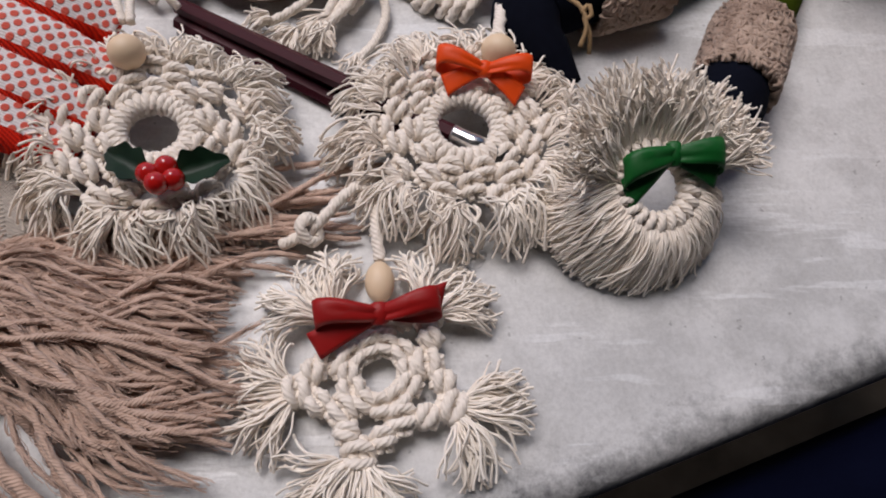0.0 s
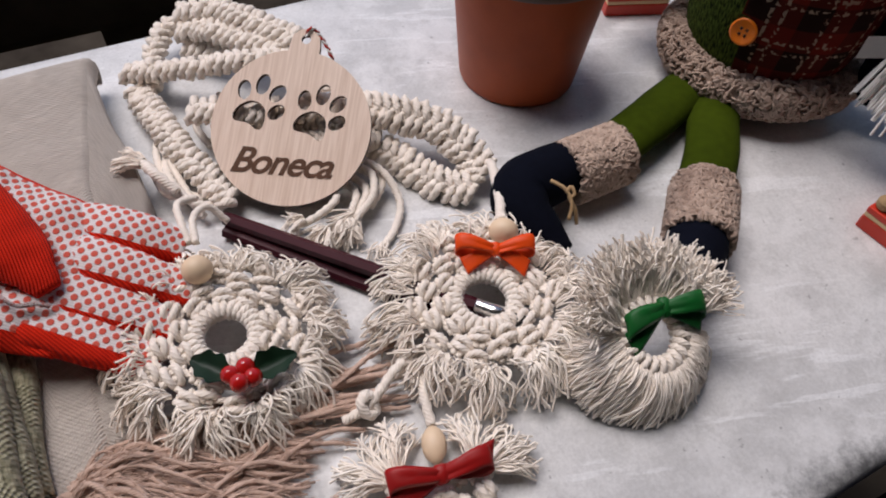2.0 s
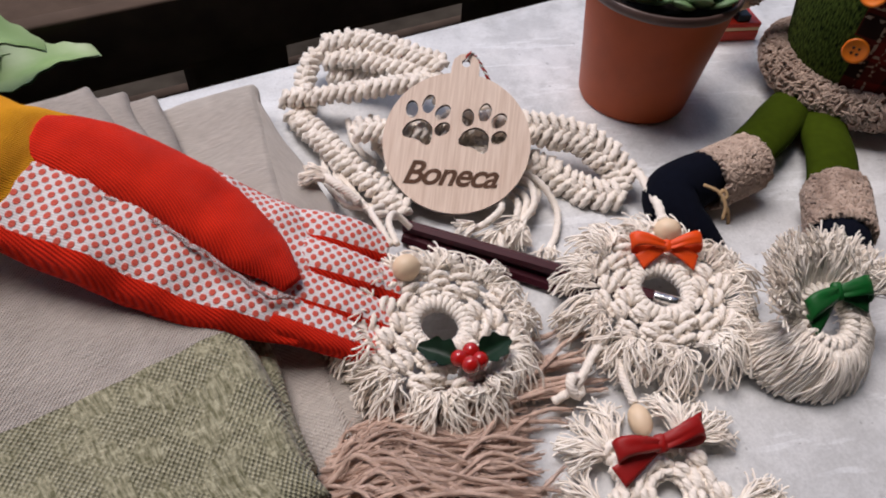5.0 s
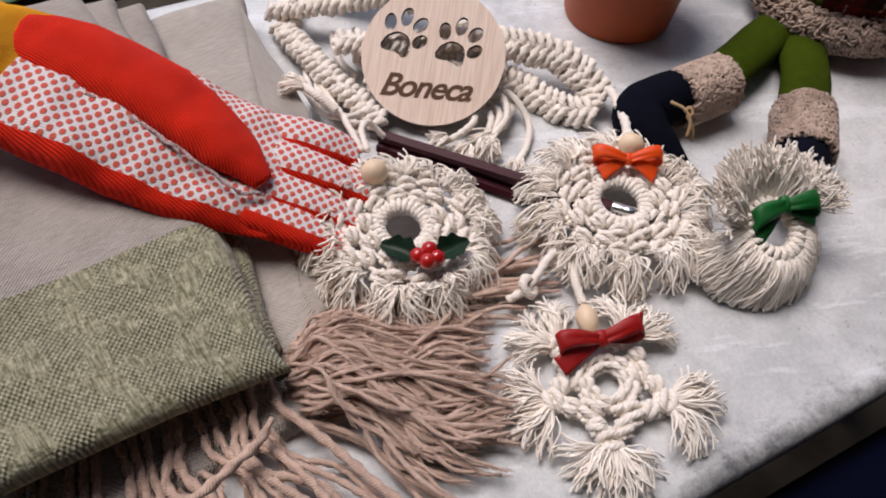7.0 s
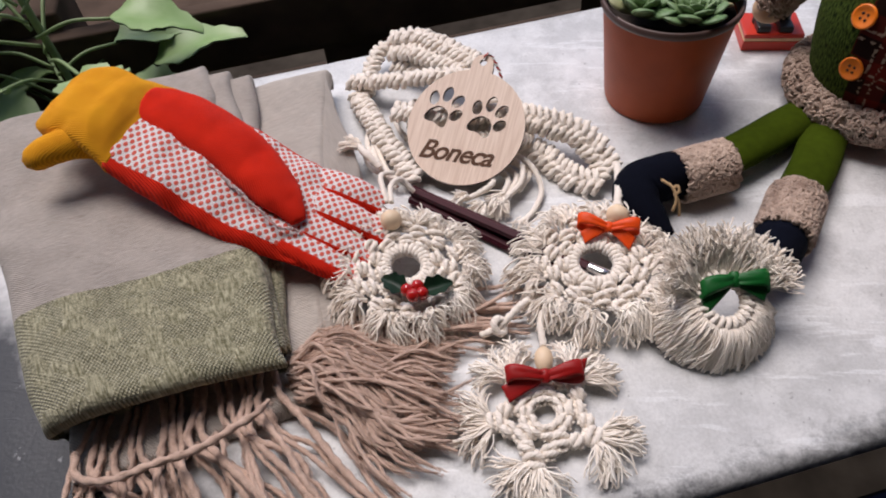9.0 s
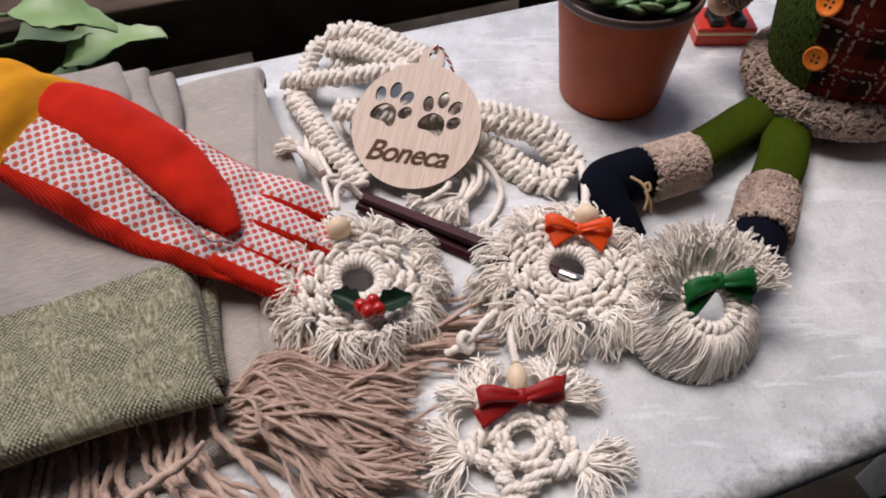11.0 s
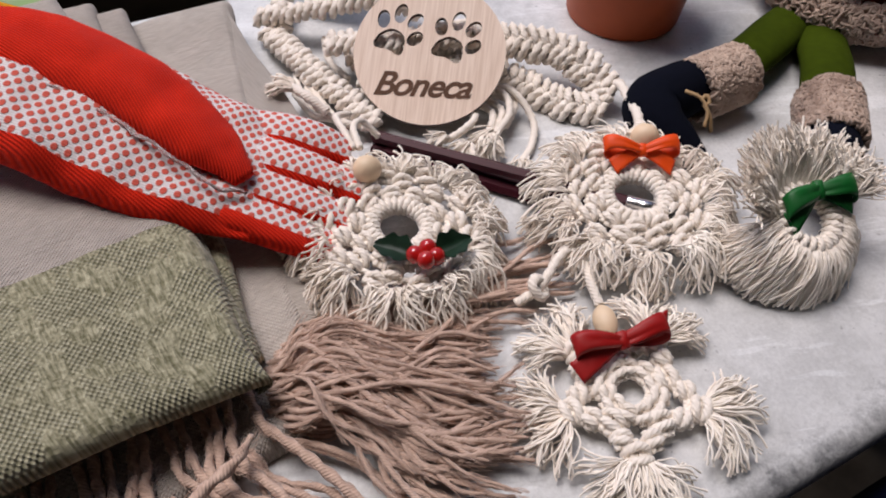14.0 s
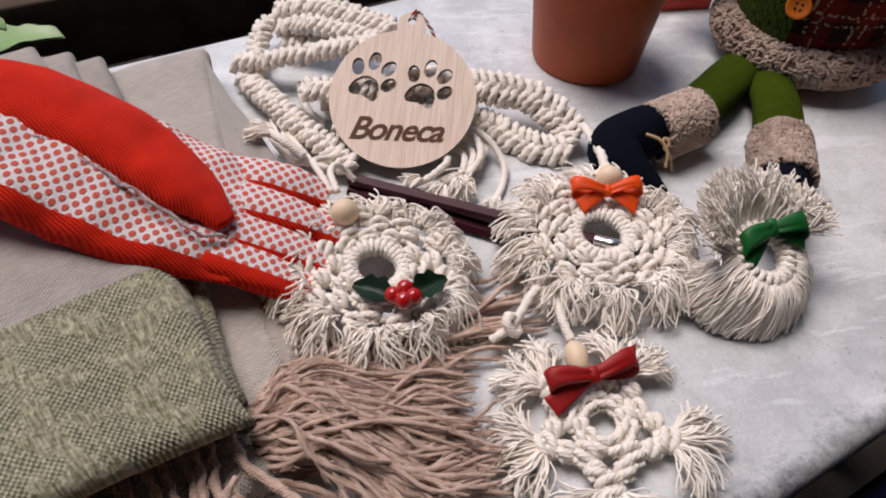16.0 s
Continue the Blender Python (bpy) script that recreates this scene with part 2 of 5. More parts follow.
EARTH = mat("earth", (0.018, 0.014, 0.011), 1.0, spec=0.05, var=0.5, scale=14, bump=0.8, bscale=60, second=(0.07, 0.058, 0.045))
LEAF_PALE = mat("pale_leaf", (0.15, 0.28, 0.06), 0.5, var=0.3, scale=24, bump=0.4, bscale=90, second=(0.38, 0.49, 0.26))
LEAF_DARK = mat("dark_leaf", (0.05, 0.10, 0.03), 0.55, var=0.3, scale=18)
STEM = mat("stem", (0.20, 0.28, 0.12), 0.6, var=0.2, scale=40)
# dark finish for the added walls and ceiling, so little light bounces back
LIGHT_BLOCK = mat("light_block", (0.09, 0.085, 0.08), 0.9, var=0.15, scale=4, bump=0.3, bscale=80)
NAVY_CLOTH = mat("navy_cloth", (0.002, 0.003, 0.012), 0.95, spec=0.05, var=0.3, scale=40, bump=0.4, bscale=600)


def satin(name, colour, lo):
    m = mat(name, colour, 0.5, spec=0.35)
    nt = m.node_tree
    m.node_tree.nodes["Principled BSDF"].inputs["Anisotropic"].default_value = 0.5
    u, v = uv_parts(nt)
    warp = node_math(nt, "SINE", node_math(nt, "MULTIPLY", u, math.tau / 0.00035))
    nt.links.new(blend(nt, node_math(nt, "MULTIPLY_ADD", warp, 0.2, 0.7), lo, colour), nt.nodes["Principled BSDF"].inputs["Base Color"])
    set_bump(m, warp, 0.1, 0.0001)
    return m


SATIN_RED = satin("red_satin", (0.36, 0.012, 0.010), (0.22, 0.006, 0.006))
SATIN_ORANGE = satin("orange_satin", (0.85, 0.085, 0.006), (0.6, 0.04, 0.004))
SATIN_GREEN = satin("green_satin", (0.006, 0.12, 0.022), (0.003, 0.06, 0.010))


SLATE0, SLATE1 = 0.36, 0.43


def table_mat():
    """Grey-white paint, rubbed and stained, with scratches and pale drips."""
    m = mat("worn_table_paint", (0.6, 0.6, 0.6), 0.5)
    nt = m.node_tree
    tc = nt.nodes.new("ShaderNodeTexCoord")
    b = nt.nodes["Principled BSDF"]

    def noise_(scale, detail=5, stretch=None, rough=0.6):
        n = nt.nodes.new("ShaderNodeTexNoise")
        n.inputs["Scale"].default_value, n.inputs["Detail"].default_value, n.inputs["Roughness"].default_value = scale, detail, rough
        src = tc.outputs["Object"]
        if stretch:
            mp = nt.nodes.new("ShaderNodeMapping")
            mp.inputs["Scale"].default_value, mp.inputs["Rotation"].default_value = stretch, (0, 0, radians(62))
            nt.links.new(src, mp.inputs[0])
            src = mp.outputs[0]
        nt.links.new(src, n.inputs["Vector"])
        return n.outputs[0]

    def band(v, lo, hi):
        r = nt.nodes.new("ShaderNodeMapRange")
        r.inputs["From Min"].default_value, r.inputs["From Max"].default_value = lo, hi
        nt.links.new(v, r.inputs["Value"])
        return r.outputs[0]

    big, mid, fine = noise_(7), noise_(38), noise_(420)
    drip = band(noise_(11, 4, (1, 7, 1), 0.6), 0.585, 0.63)
    spots = band(noise_(210, 2), 0.71, 0.75)
    c = blend(nt, band(big, 0.35, 0.68), (0.46, 0.46, 0.455), (0.68, 0.68, 0.675))
    c = blend(nt, node_math(nt, "MULTIPLY", band(mid, 0.44, 0.60), 0.6), c, (0.74, 0.74, 0.735))
    c = blend(nt, node_math(nt, "MULTIPLY", band(noise_(110, 6, None, 0.75), 0.48, 0.66), 0.35), c, (0.42, 0.415, 0.405))
    c = blend(nt, node_math(nt, "MULTIPLY", drip, 0.5), c, (0.84, 0.85, 0.86))
    c = blend(nt, node_math(nt, "MULTIPLY", band(noise_(480, 4, None, 0.8), 0.42, 0.60), 0.26), c, (0.30, 0.30, 0.30))
    c = blend(nt, node_math(nt, "MULTIPLY", band(noise_(26, 6, None, 0.7), 0.50, 0.60), 0.35), c, (0.80, 0.80, 0.80))
    c = blend(nt, node_math(nt, "MULTIPLY", spots, 0.6), c, (0.22, 0.22, 0.22))
    # an older slate-grey coat shows where the white has worn off at one end
    sp = nt.nodes.new("ShaderNodeSeparateXYZ")
    nt.links.new(tc.outputs["Object"], sp.inputs[0])
    along = node_math(nt, "ADD", node_math(nt, "MULTIPLY", sp.outputs[0], -1.0), node_math(nt, "MULTIPLY", sp.outputs[1], -1.45))
    worn = band(node_math(nt, "ADD", along, node_math(nt, "MULTIPLY_ADD", node_math(nt, "ADD", big, mid), 0.10, -0.10)), SLATE0, SLATE1)
    # the front edge is rubbed through in specks
    across = node_math(nt, "ADD", node_math(nt, "MULTIPLY", sp.outputs[0], -math.sin(radians(18))), node_math(nt, "MULTIPLY", sp.outputs[1], math.cos(radians(18))))
    rub = band(node_math(nt, "ADD", across, node_math(nt, "MULTIPLY_ADD", node_math(nt, "ADD", noise_(160, 5, None, 0.8), mid), 0.045, -0.045)), -0.206, -0.226)
    worn = node_math(nt, "MAXIMUM", worn, node_math(nt, "MULTIPLY", rub, 0.75))
    fleck = band(noise_(90, 4), 0.68, 0.70)
    slate = blend(nt, node_math(nt, "MULTIPLY", fleck, 0.7), blend(nt, mid, (0.028, 0.031, 0.036), (0.058, 0.062, 0.070)), (0.30, 0.31, 0.32))
    c = blend(nt, worn, c, slate)
    nt.links.new(c, b.inputs["Base Color"])
    nt.links.new(node_math(nt, "MULTIPLY_ADD", worn, -0.5, 0.75), b.inputs["Specular IOR Level"])
    nt.links.new(node_math(nt, "MULTIPLY_ADD", mid, 0.35, 0.22), b.inputs["Roughness"])
    set_bump(m, node_math(nt, "ADD", node_math(nt, "MULTIPLY", fine, 0.4), node_math(nt, "MULTIPLY_ADD", drip, 0.2, mid)), 0.5, 0.0010)
    return m


TABLE_PAINT = table_mat()


def plywood_mat():
    m = mat("light_plywood", (0.72, 0.53, 0.38), 0.55)
    nt = m.node_tree
    tc, mp, n = nt.nodes.new("ShaderNodeTexCoord"), nt.nodes.new("ShaderNodeMapping"), nt.nodes.new("ShaderNodeTexNoise")
    mp.inputs["Scale"].default_value = (1, 0.04, 1)
    mp.inputs["Rotation"].default_value = (0, 0, radians(10))
    n.inputs["Scale"].default_value, n.inputs["Detail"].default_value = 900, 4
    nt.links.new(tc.outputs["Object"], mp.inputs[0])
    nt.links.new(mp.outputs[0], n.inputs["Vector"])
    nt.links.new(blend(nt, node_math(nt, "MULTIPLY_ADD", n.outputs[0], 2.4, -0.7), (0.64, 0.47, 0.36), (0.82, 0.66, 0.54)), nt.nodes["Principled BSDF"].inputs["Base Color"])
    set_bump(m, n.outputs[0], 0.15, 0.0003)
    return m


PLY = plywood_mat()


def plaid_mat():
    """Tartan: dark red and brown squares with pale broken lines; green tweed beside it (by UV u)."""
    m = mat("plaid_flannel", (0.2, 0.03, 0.02), 0.95, spec=0.06)
    nt = m.node_tree
    u, v = uv_parts(nt)
    tc, n = nt.nodes.new("ShaderNodeTexCoord"), nt.nodes.new("ShaderNodeTexNoise")
    n.inputs["Scale"].default_value = 260
    nt.links.new(tc.outputs["UV"], n.inputs["Vector"])

    def stripe(c, period, off, w):
        f = node_math(nt, "FRACT", node_math(nt, "ADD", node_math(nt, "DIVIDE", c, period), off))
        return node_math(nt, "LESS_THAN", f, w)

    red = node_math(nt, "MULTIPLY_ADD", stripe(u, 0.03, 0.2, 0.5), 0.5, node_math(nt, "MULTIPLY", stripe(v, 0.03, 0.1, 0.5), 0.5))
    c = blend(nt, red, (0.018, 0.008, 0.006), (0.12, 0.013, 0.008))
    broken = node_math(nt, "GREATER_THAN", n.outputs[0], 0.52)
    line = node_math(nt, "MAXIMUM", node_math(nt, "MAXIMUM", stripe(u, 0.03, 0.05, 0.07), stripe(u, 0.03, 0.28, 0.07)), node_math(nt, "MAXIMUM", stripe(v, 0.03, 0.0, 0.07), stripe(v, 0.03, 0.23, 0.07)))
    c = blend(nt, node_math(nt, "MULTIPLY", node_math(nt, "MULTIPLY", line, broken), 0.8), c, (0.34, 0.25, 0.18))
    nt.links.new(c, nt.nodes["Principled BSDF"].inputs["Base Color"])
    set_bump(m, n.outputs[0], 0.5, 0.0006)
    return m


DRY = mat("dry_litter", (0.20, 0.15, 0.10), 0.95, var=0.5, scale=20, second=(0.34, 0.29, 0.23))
GRASS = mat("grass", (0.10, 0.17, 0.03), 0.8, var=0.4, scale=6)
PLAID = plaid_mat()


def tweed_mat():
    m = mat("green_tweed", (0.06, 0.10, 0.02), 0.95, spec=0.06)
    nt = m.node_tree
    tc, mp, n = nt.nodes.new("ShaderNodeTexCoord"), nt.nodes.new("ShaderNodeMapping"), nt.nodes.new("ShaderNodeTexNoise")
    mp.inputs["Scale"].default_value = (1, 0.25, 1)
    n.inputs["Scale"].default_value, n.inputs["Detail"].default_value = 900, 4
    nt.links.new(tc.outputs["UV"], mp.inputs[0])
    nt.links.new(mp.outputs[0], n.inputs["Vector"])
    nt.links.new(blend(nt, node_math(nt, "MULTIPLY_ADD", n.outputs[0], 4.0, -1.5), (0.007, 0.013, 0.004), (0.085, 0.125, 0.022)), nt.nodes["Principled BSDF"].inputs["Base Color"])
    set_bump(m, n.outputs[0], 0.8, 0.0008)
    return m


TWEED = tweed_mat()


# ---- mesh helpers ----
RNG = np.random.default_rng(7)
ORIGIN = {}


class Geo:
    """Gathers vertices, faces, corner UVs and material slots for one mesh."""

    def __init__(self):
        self.v, self.f, self.uv, self.mi, self.n = [], [], [], [], 0

    def add(self, v, f, uv=None, mi=0):
        v = np.asarray(v, float)
        f = [tuple(int(i) + self.n for i in q) for q in f]
        self.v.append(v)
        self.f += f
        if uv is None:
            uv = np.zeros((sum(len(q) for q in f), 2))
        self.uv.append(np.asarray(uv, float).reshape(-1, 2))
        self.mi += [mi] * len(f) if isinstance(mi, int) else list(mi)
        self.n += len(v)
        return self


def thing(name, at, label="", category="", group="", kind=""):
    ob = new(name)
    ob.empty_display_size = 0.01
    ob.location = at
    ORIGIN[ob] = np.array(at, float)
    return tagged(ob, label, category, group, kind)


def part(name, geo, mats, parent=None, label="", smooth=True):
    """One mesh object from geometry given in world metres, under a thing or a part (or top-level)."""
    mats = mats if isinstance(mats, (list, tuple)) else [mats]
    me = bpy.data.meshes.new(name)
    v = np.concatenate(geo.v)
    base = ORIGIN[parent] if parent else np.zeros(3)
    me.from_pydata((v - base).tolist(), [], geo.f)
    for m in mats:
        me.materials.append(m)
    me.polygons.foreach_set("material_index", geo.mi)
    me.polygons.foreach_set("use_smooth", [smooth] * len(geo.f))
    lay = me.uv_layers.new(name="UVMap")
    lay.data.foreach_set("uv", np.concatenate(geo.uv).ravel())
    me.update()
    ob = new(name, me)
    ob.parent = parent
    ORIGIN[ob] = base
    if label:
        ob["label"] = label
    return ob


def spline(pts, n):
    """n points along a smooth curve through pts."""
    p = np.asarray(pts, float)
    if len(p) == 2:
        return p[0] + np.linspace(0, 1, n)[:, None] * (p[1] - p[0])
    q = np.vstack([2 * p[0] - p[1], p, 2 * p[-1] - p[-2]])
    seg = np.linalg.norm(np.diff(p, axis=0), axis=1)
    cum = np.concatenate([[0], np.cumsum(seg)])
    s = np.linspace(0, cum[-1], n)
    k = np.clip(np.searchsorted(cum, s, side="right") - 1, 0, len(p) - 2)
    t = ((s - cum[k]) / np.maximum(seg[k], 1e-9))[:, None]
    a, b, c, d = q[k], q[k + 1], q[k + 2], q[k + 3]
    return 0.5 * (2 * b + (c - a) * t + (2 * a - 5 * b + 4 * c - d) * t**2 + (3 * b - a - 3 * c + d) * t**3)


def tube(geo, path, r, sides=8, lobes=0, amp=0.0, pitch=0.01, mi=0, flat=1.0):
    """A tube along path (n, 3); lobes > 0 twists that many plies round it, one turn a pitch."""
    p = np.asarray(path, float)
    n = len(p)
    tan = np.gradient(p, axis=0)
    tan /= np.maximum(np.linalg.norm(tan, axis=1, keepdims=True), 1e-12)
    ref = np.array([0, 0, 1.0]) if abs(tan[0][2]) < 0.9 else np.array([1.0, 0, 0])
    nor = np.empty_like(p)
    cur = ref - tan[0] * (ref @ tan[0])
    for i in range(n):
        cur = cur - tan[i] * (cur @ tan[i])
        cur = cur / max(math.sqrt(cur @ cur), 1e-12)
        nor[i] = cur
    bi = np.cross(tan, nor)
    th = np.arange(sides) * math.tau / sides
    s = np.concatenate([[0], np.cumsum(np.linalg.norm(np.diff(p, axis=0), axis=1))])
    rr = np.broadcast_to(np.asarray(r, float), (n,))[:, None] * np.ones((1, sides))
    if lobes:
        rr = rr * (1 + amp * np.cos(lobes * th[None, :] - math.tau * s[:, None] / pitch * lobes))
    ring = p[:, None, :] + rr[..., None] * (np.cos(th)[None, :, None] * nor[:, None, :] * flat + np.sin(th)[None, :, None] * bi[:, None, :])
    i, j = np.meshgrid(np.arange(n - 1), np.arange(sides), indexing="ij")
    jn = (j + 1) % sides
    f = np.stack([i * sides + j, i * sides + jn, (i + 1) * sides + jn, (i + 1) * sides + j], -1).reshape(-1, 4)
    u0, u1 = s[i], s[i + 1]
    v0, v1 = j / sides, (j + 1) / sides
    uv = np.stack([np.stack([u0, v0], -1), np.stack([u0, v1], -1), np.stack([u1, v1], -1), np.stack([u1, v0], -1)], -2).reshape(-1, 2)
    faces = [tuple(q) for q in f.tolist()] + [tuple(range(sides - 1, -1, -1)), tuple((n - 1) * sides + k for k in range(sides))]
    uv = np.vstack([uv, np.zeros((2 * sides, 2))])
    return geo.add(ring.reshape(-1, 3), faces, uv, mi)


def rope(geo, pts, r, seg=0.0011, lobes=3, amp=0.13, pitch=None, sides=9, mi=0):
    pts = np.asarray(pts, float)
    length = np.linalg.norm(np.diff(pts, axis=0), axis=1).sum()
    n = max(6, int(length / seg))
    return tube(geo, spline(pts, n), r, sides, lobes, amp, pitch or r * 7, mi)


def strands(geo, paths, r, sides=4, mi=0):
    """Many thin strands at once; paths (m, n, 3)."""
    p = np.asarray(paths, float)
    m, n, _ = p.shape
    tan = np.gradient(p, axis=1)
    tan /= np.maximum(np.linalg.norm(tan, axis=2, keepdims=True), 1e-12)
    ref = np.cross(p[:, -1] - p[:, 0], RNG.normal(size=(m, 3)))
    ref /= np.maximum(np.linalg.norm(ref, axis=1, keepdims=True), 1e-12)
    nor = ref[:, None, :] - tan * (tan * ref[:, None, :]).sum(2, keepdims=True)
    nor /= np.maximum(np.linalg.norm(nor, axis=2, keepdims=True), 1e-9)
    bi = np.cross(tan, nor)
    th = np.arange(sides) * math.tau / sides
    rr = np.broadcast_to(np.asarray(r, float), (m, n))[..., None, None]
    ring = p[:, :, None, :] + rr * (np.cos(th)[None, None, :, None] * nor[:, :, None, :] + np.sin(th)[None, None, :, None] * bi[:, :, None, :])
    k, i, j = np.meshgrid(np.arange(m), np.arange(n - 1), np.arange(sides), indexing="ij")
    jn, o = (j + 1) % sides, k * n * sides
    f = np.stack([o + i * sides + j, o + i * sides + jn, o + (i + 1) * sides + jn, o + (i + 1) * sides + j], -1).reshape(-1, 4)
    return geo.add(ring.reshape(-1, 3), f.tolist(), None, mi)


def lathe(geo, profile, at, sides=40, axis=None, mi=0, caps=(True, True)):
    """A turned form from (radius, height) pairs; axis: 3x3 whose columns are its own x, y and z."""
    pr = np.asarray(profile, float)
    th = np.arange(sides) * math.tau / sides
    v = np.stack([pr[:, :1] * np.cos(th), pr[:, :1] * np.sin(th), np.repeat(pr[:, 1:], sides, 1)], -1).reshape(-1, 3)
    if axis is not None:
        v = v @ np.asarray(axis, float).T
    f, uv = [], []
    for i in range(len(pr) - 1):
        for j in range(sides):
            k = (j + 1) % sides
            f.append((i * sides + j, i * sides + k, (i + 1) * sides + k, (i + 1) * sides + j))
            a, b = j / sides * math.tau * pr[:, 0].max(), (j + 1) / sides * math.tau * pr[:, 0].max()
            uv += [(a, pr[i][1]), (b, pr[i][1]), (b, pr[i + 1][1]), (a, pr[i + 1][1])]
    if caps[0]:
        f.append(tuple(range(sides - 1, -1, -1)))
        uv += [(0, 0)] * sides
    if caps[1]:
        f.append(tuple((len(pr) - 1) * sides + j for j in range(sides)))
        uv += [(0, 0)] * sides
    return geo.add(v + np.asarray(at, float), f, uv, mi)


def box(geo, size, m, mi=0, bevel=0.0015):
    """A bevelled box of that size, centred, under the pose m."""
    bm = bmesh.new()
    bmesh.ops.create_cube(bm, size=1.0)
    bmesh.ops.scale(bm, vec=size, verts=bm.verts)
    if bevel:
        bmesh.ops.bevel(bm, geom=bm.edges[:], offset=bevel, segments=2, profile=0.6, affect="EDGES")
    bm.verts.index_update()
    v = [tuple(m @ x.co) for x in bm.verts]
    f = [[w.index for w in q.verts] for q in bm.faces]
    bm.free()
    return geo.add(v, f, [(v[i][0], v[i][1]) for q in f for i in q], mi)


def grid_sheet(geo, fn, nu, nv, mi=0, uvfn=None):
    """A surface from fn(u, v) over the unit square, u and v arrays."""
    u, v = np.meshgrid(np.linspace(0, 1, nu), np.linspace(0, 1, nv), indexing="ij")
    p = fn(u, v)
    i, j = np.meshgrid(np.arange(nu - 1), np.arange(nv - 1), indexing="ij")
    f = np.stack([i * nv + j, (i + 1) * nv + j, (i + 1) * nv + j + 1, i * nv + j + 1], -1).reshape(-1, 4)
    uv = (uvfn(u, v) if uvfn else np.stack([u, v], -1)).reshape(-1, 2)
    return geo.add(p.reshape(-1, 3), f.tolist(), uv[f.reshape(-1)], mi)


def wob(p, scale, amp, seed=0.0):
    """Smooth noise at points (n, 3): one value each."""
    return np.array([noise.noise(Vector((a * scale + seed, b * scale - seed, c * scale))) for a, b, c in np.asarray(p).reshape(-1, 3)]) * amp


def unit(v):
    v = np.asarray(v, float)
    return v / np.linalg.norm(v)


def unit_rows(v):
    return v / np.maximum(np.linalg.norm(v, axis=1, keepdims=True), 1e-12)

# ---- the table, the unseen light-blocking walls and the garden ----
TA = radians(18.0)
TU, TV = np.array([math.cos(TA), math.sin(TA), 0]), np.array([-math.sin(TA), math.cos(TA), 0])
V_FRONT, V_BACK = 0.0195, 0.466


def on_table(u, v, z=0.0):
    return TU * u + TV * v + np.array([0, 0, z])


def tpose(u, v, z, turn=0.0):
    x, y, _ = on_table(u, v)
    return pose(x, y, z, 0, 0, 18.0 + turn)


table = thing("table", tuple(on_table(0, 0.24, -0.75)), "grey-white painted table with a worn, stained top", "table")
g = Geo()
box(g, (1.7, V_BACK - V_FRONT, 0.022), tpose(-0.05, (V_FRONT + V_BACK) / 2, -0.011), bevel=0.0105)
part("tabletop", g, TABLE_PAINT, table)
for u in (-0.82, 0.72):
    for v in (0.13, 0.40):
        part("leg", box(Geo(), (0.05, 0.05, 0.732), tpose(u, v, -0.385), bevel=0.004), TABLE_PAINT, table)

g = Geo()
grid_sheet(g, lambda u, v: np.stack([(u - 0.5) * 60, (v - 0.5) * 60 + 10, -0.75 + 0.0 * u], -1), 90, 90)
gr = part("ground", g, EARTH)
tagged(gr, "dark bare garden soil with scattered leaf litter", "ground", kind="structure")

# unseen walls and ceiling, added to keep skylight off the table's near side
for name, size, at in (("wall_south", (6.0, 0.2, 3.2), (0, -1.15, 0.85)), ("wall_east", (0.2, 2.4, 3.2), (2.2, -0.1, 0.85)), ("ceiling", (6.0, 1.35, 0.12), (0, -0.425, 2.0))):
    ob = part(name, box(Geo(), size, pose(*at), bevel=0.01), LIGHT_BLOCK)
    tagged(ob, "plain grey unseen light-blocking " + name.split("_")[0], "ceiling" if name == "ceiling" else "wall", kind="structure")


def navy_fn(u, v):
    p = on_table(0, 0)[None, None, :] + TU * ((u - 0.5) * 1.5)[..., None] + TV * (0.01 - v * 0.5)[..., None]
    p[..., 2] = -0.06 - 0.10 * v + 0.02 * np.sin(u * 19) * np.sin(v * 7)
    return p


seat = thing("bench_seat", tuple(on_table(0, -0.25, -0.75)), "seat covered with a dark navy cloth beside the table", "seat")
ob = part("cover", grid_sheet(Geo(), navy_fn, 50, 24), NAVY_CLOTH, seat)
ob.modifiers.new("thickness", "SOLIDIFY").thickness = 0.02
part("base", box(Geo(), (1.4, 0.42, 0.50), tpose(0, -0.26, -0.50), bevel=0.02), NAVY_CLOTH, seat)

# a plant rack of old boards behind the table, lower than its top
rack = thing("pallet_rack", tuple(on_table(0, 0.8, -0.75)), "old dark wooden pallet standing behind the table", "pallet")
for k, (z, v, h) in enumerate(((-0.10, 0.72, 0.075), (-0.27, 0.70, 0.085), (-0.45, 0.68, 0.085), (-0.63, 0.67, 0.085))):
    part("board", box(Geo(), (2.3, 0.022, h), tpose(-0.1, v, z), bevel=0.003), LOG, rack)
    part("board", box(Geo(), (2.3, 0.022, h), tpose(-0.1, v + 0.32, z + 0.05), bevel=0.003), LOG, rack)
for u in (-0.85, -0.38, 0.02, 0.42, 0.85):
    part("block", box(Geo(), (0.11, 0.09, 0.70), tpose(u, 0.775, -0.39), bevel=0.004), LOG, rack)
part("shelf", box(Geo(), (2.3, 0.28, 0.02), tpose(-0.1, 0.86, -0.14), bevel=0.003), LOG, rack)


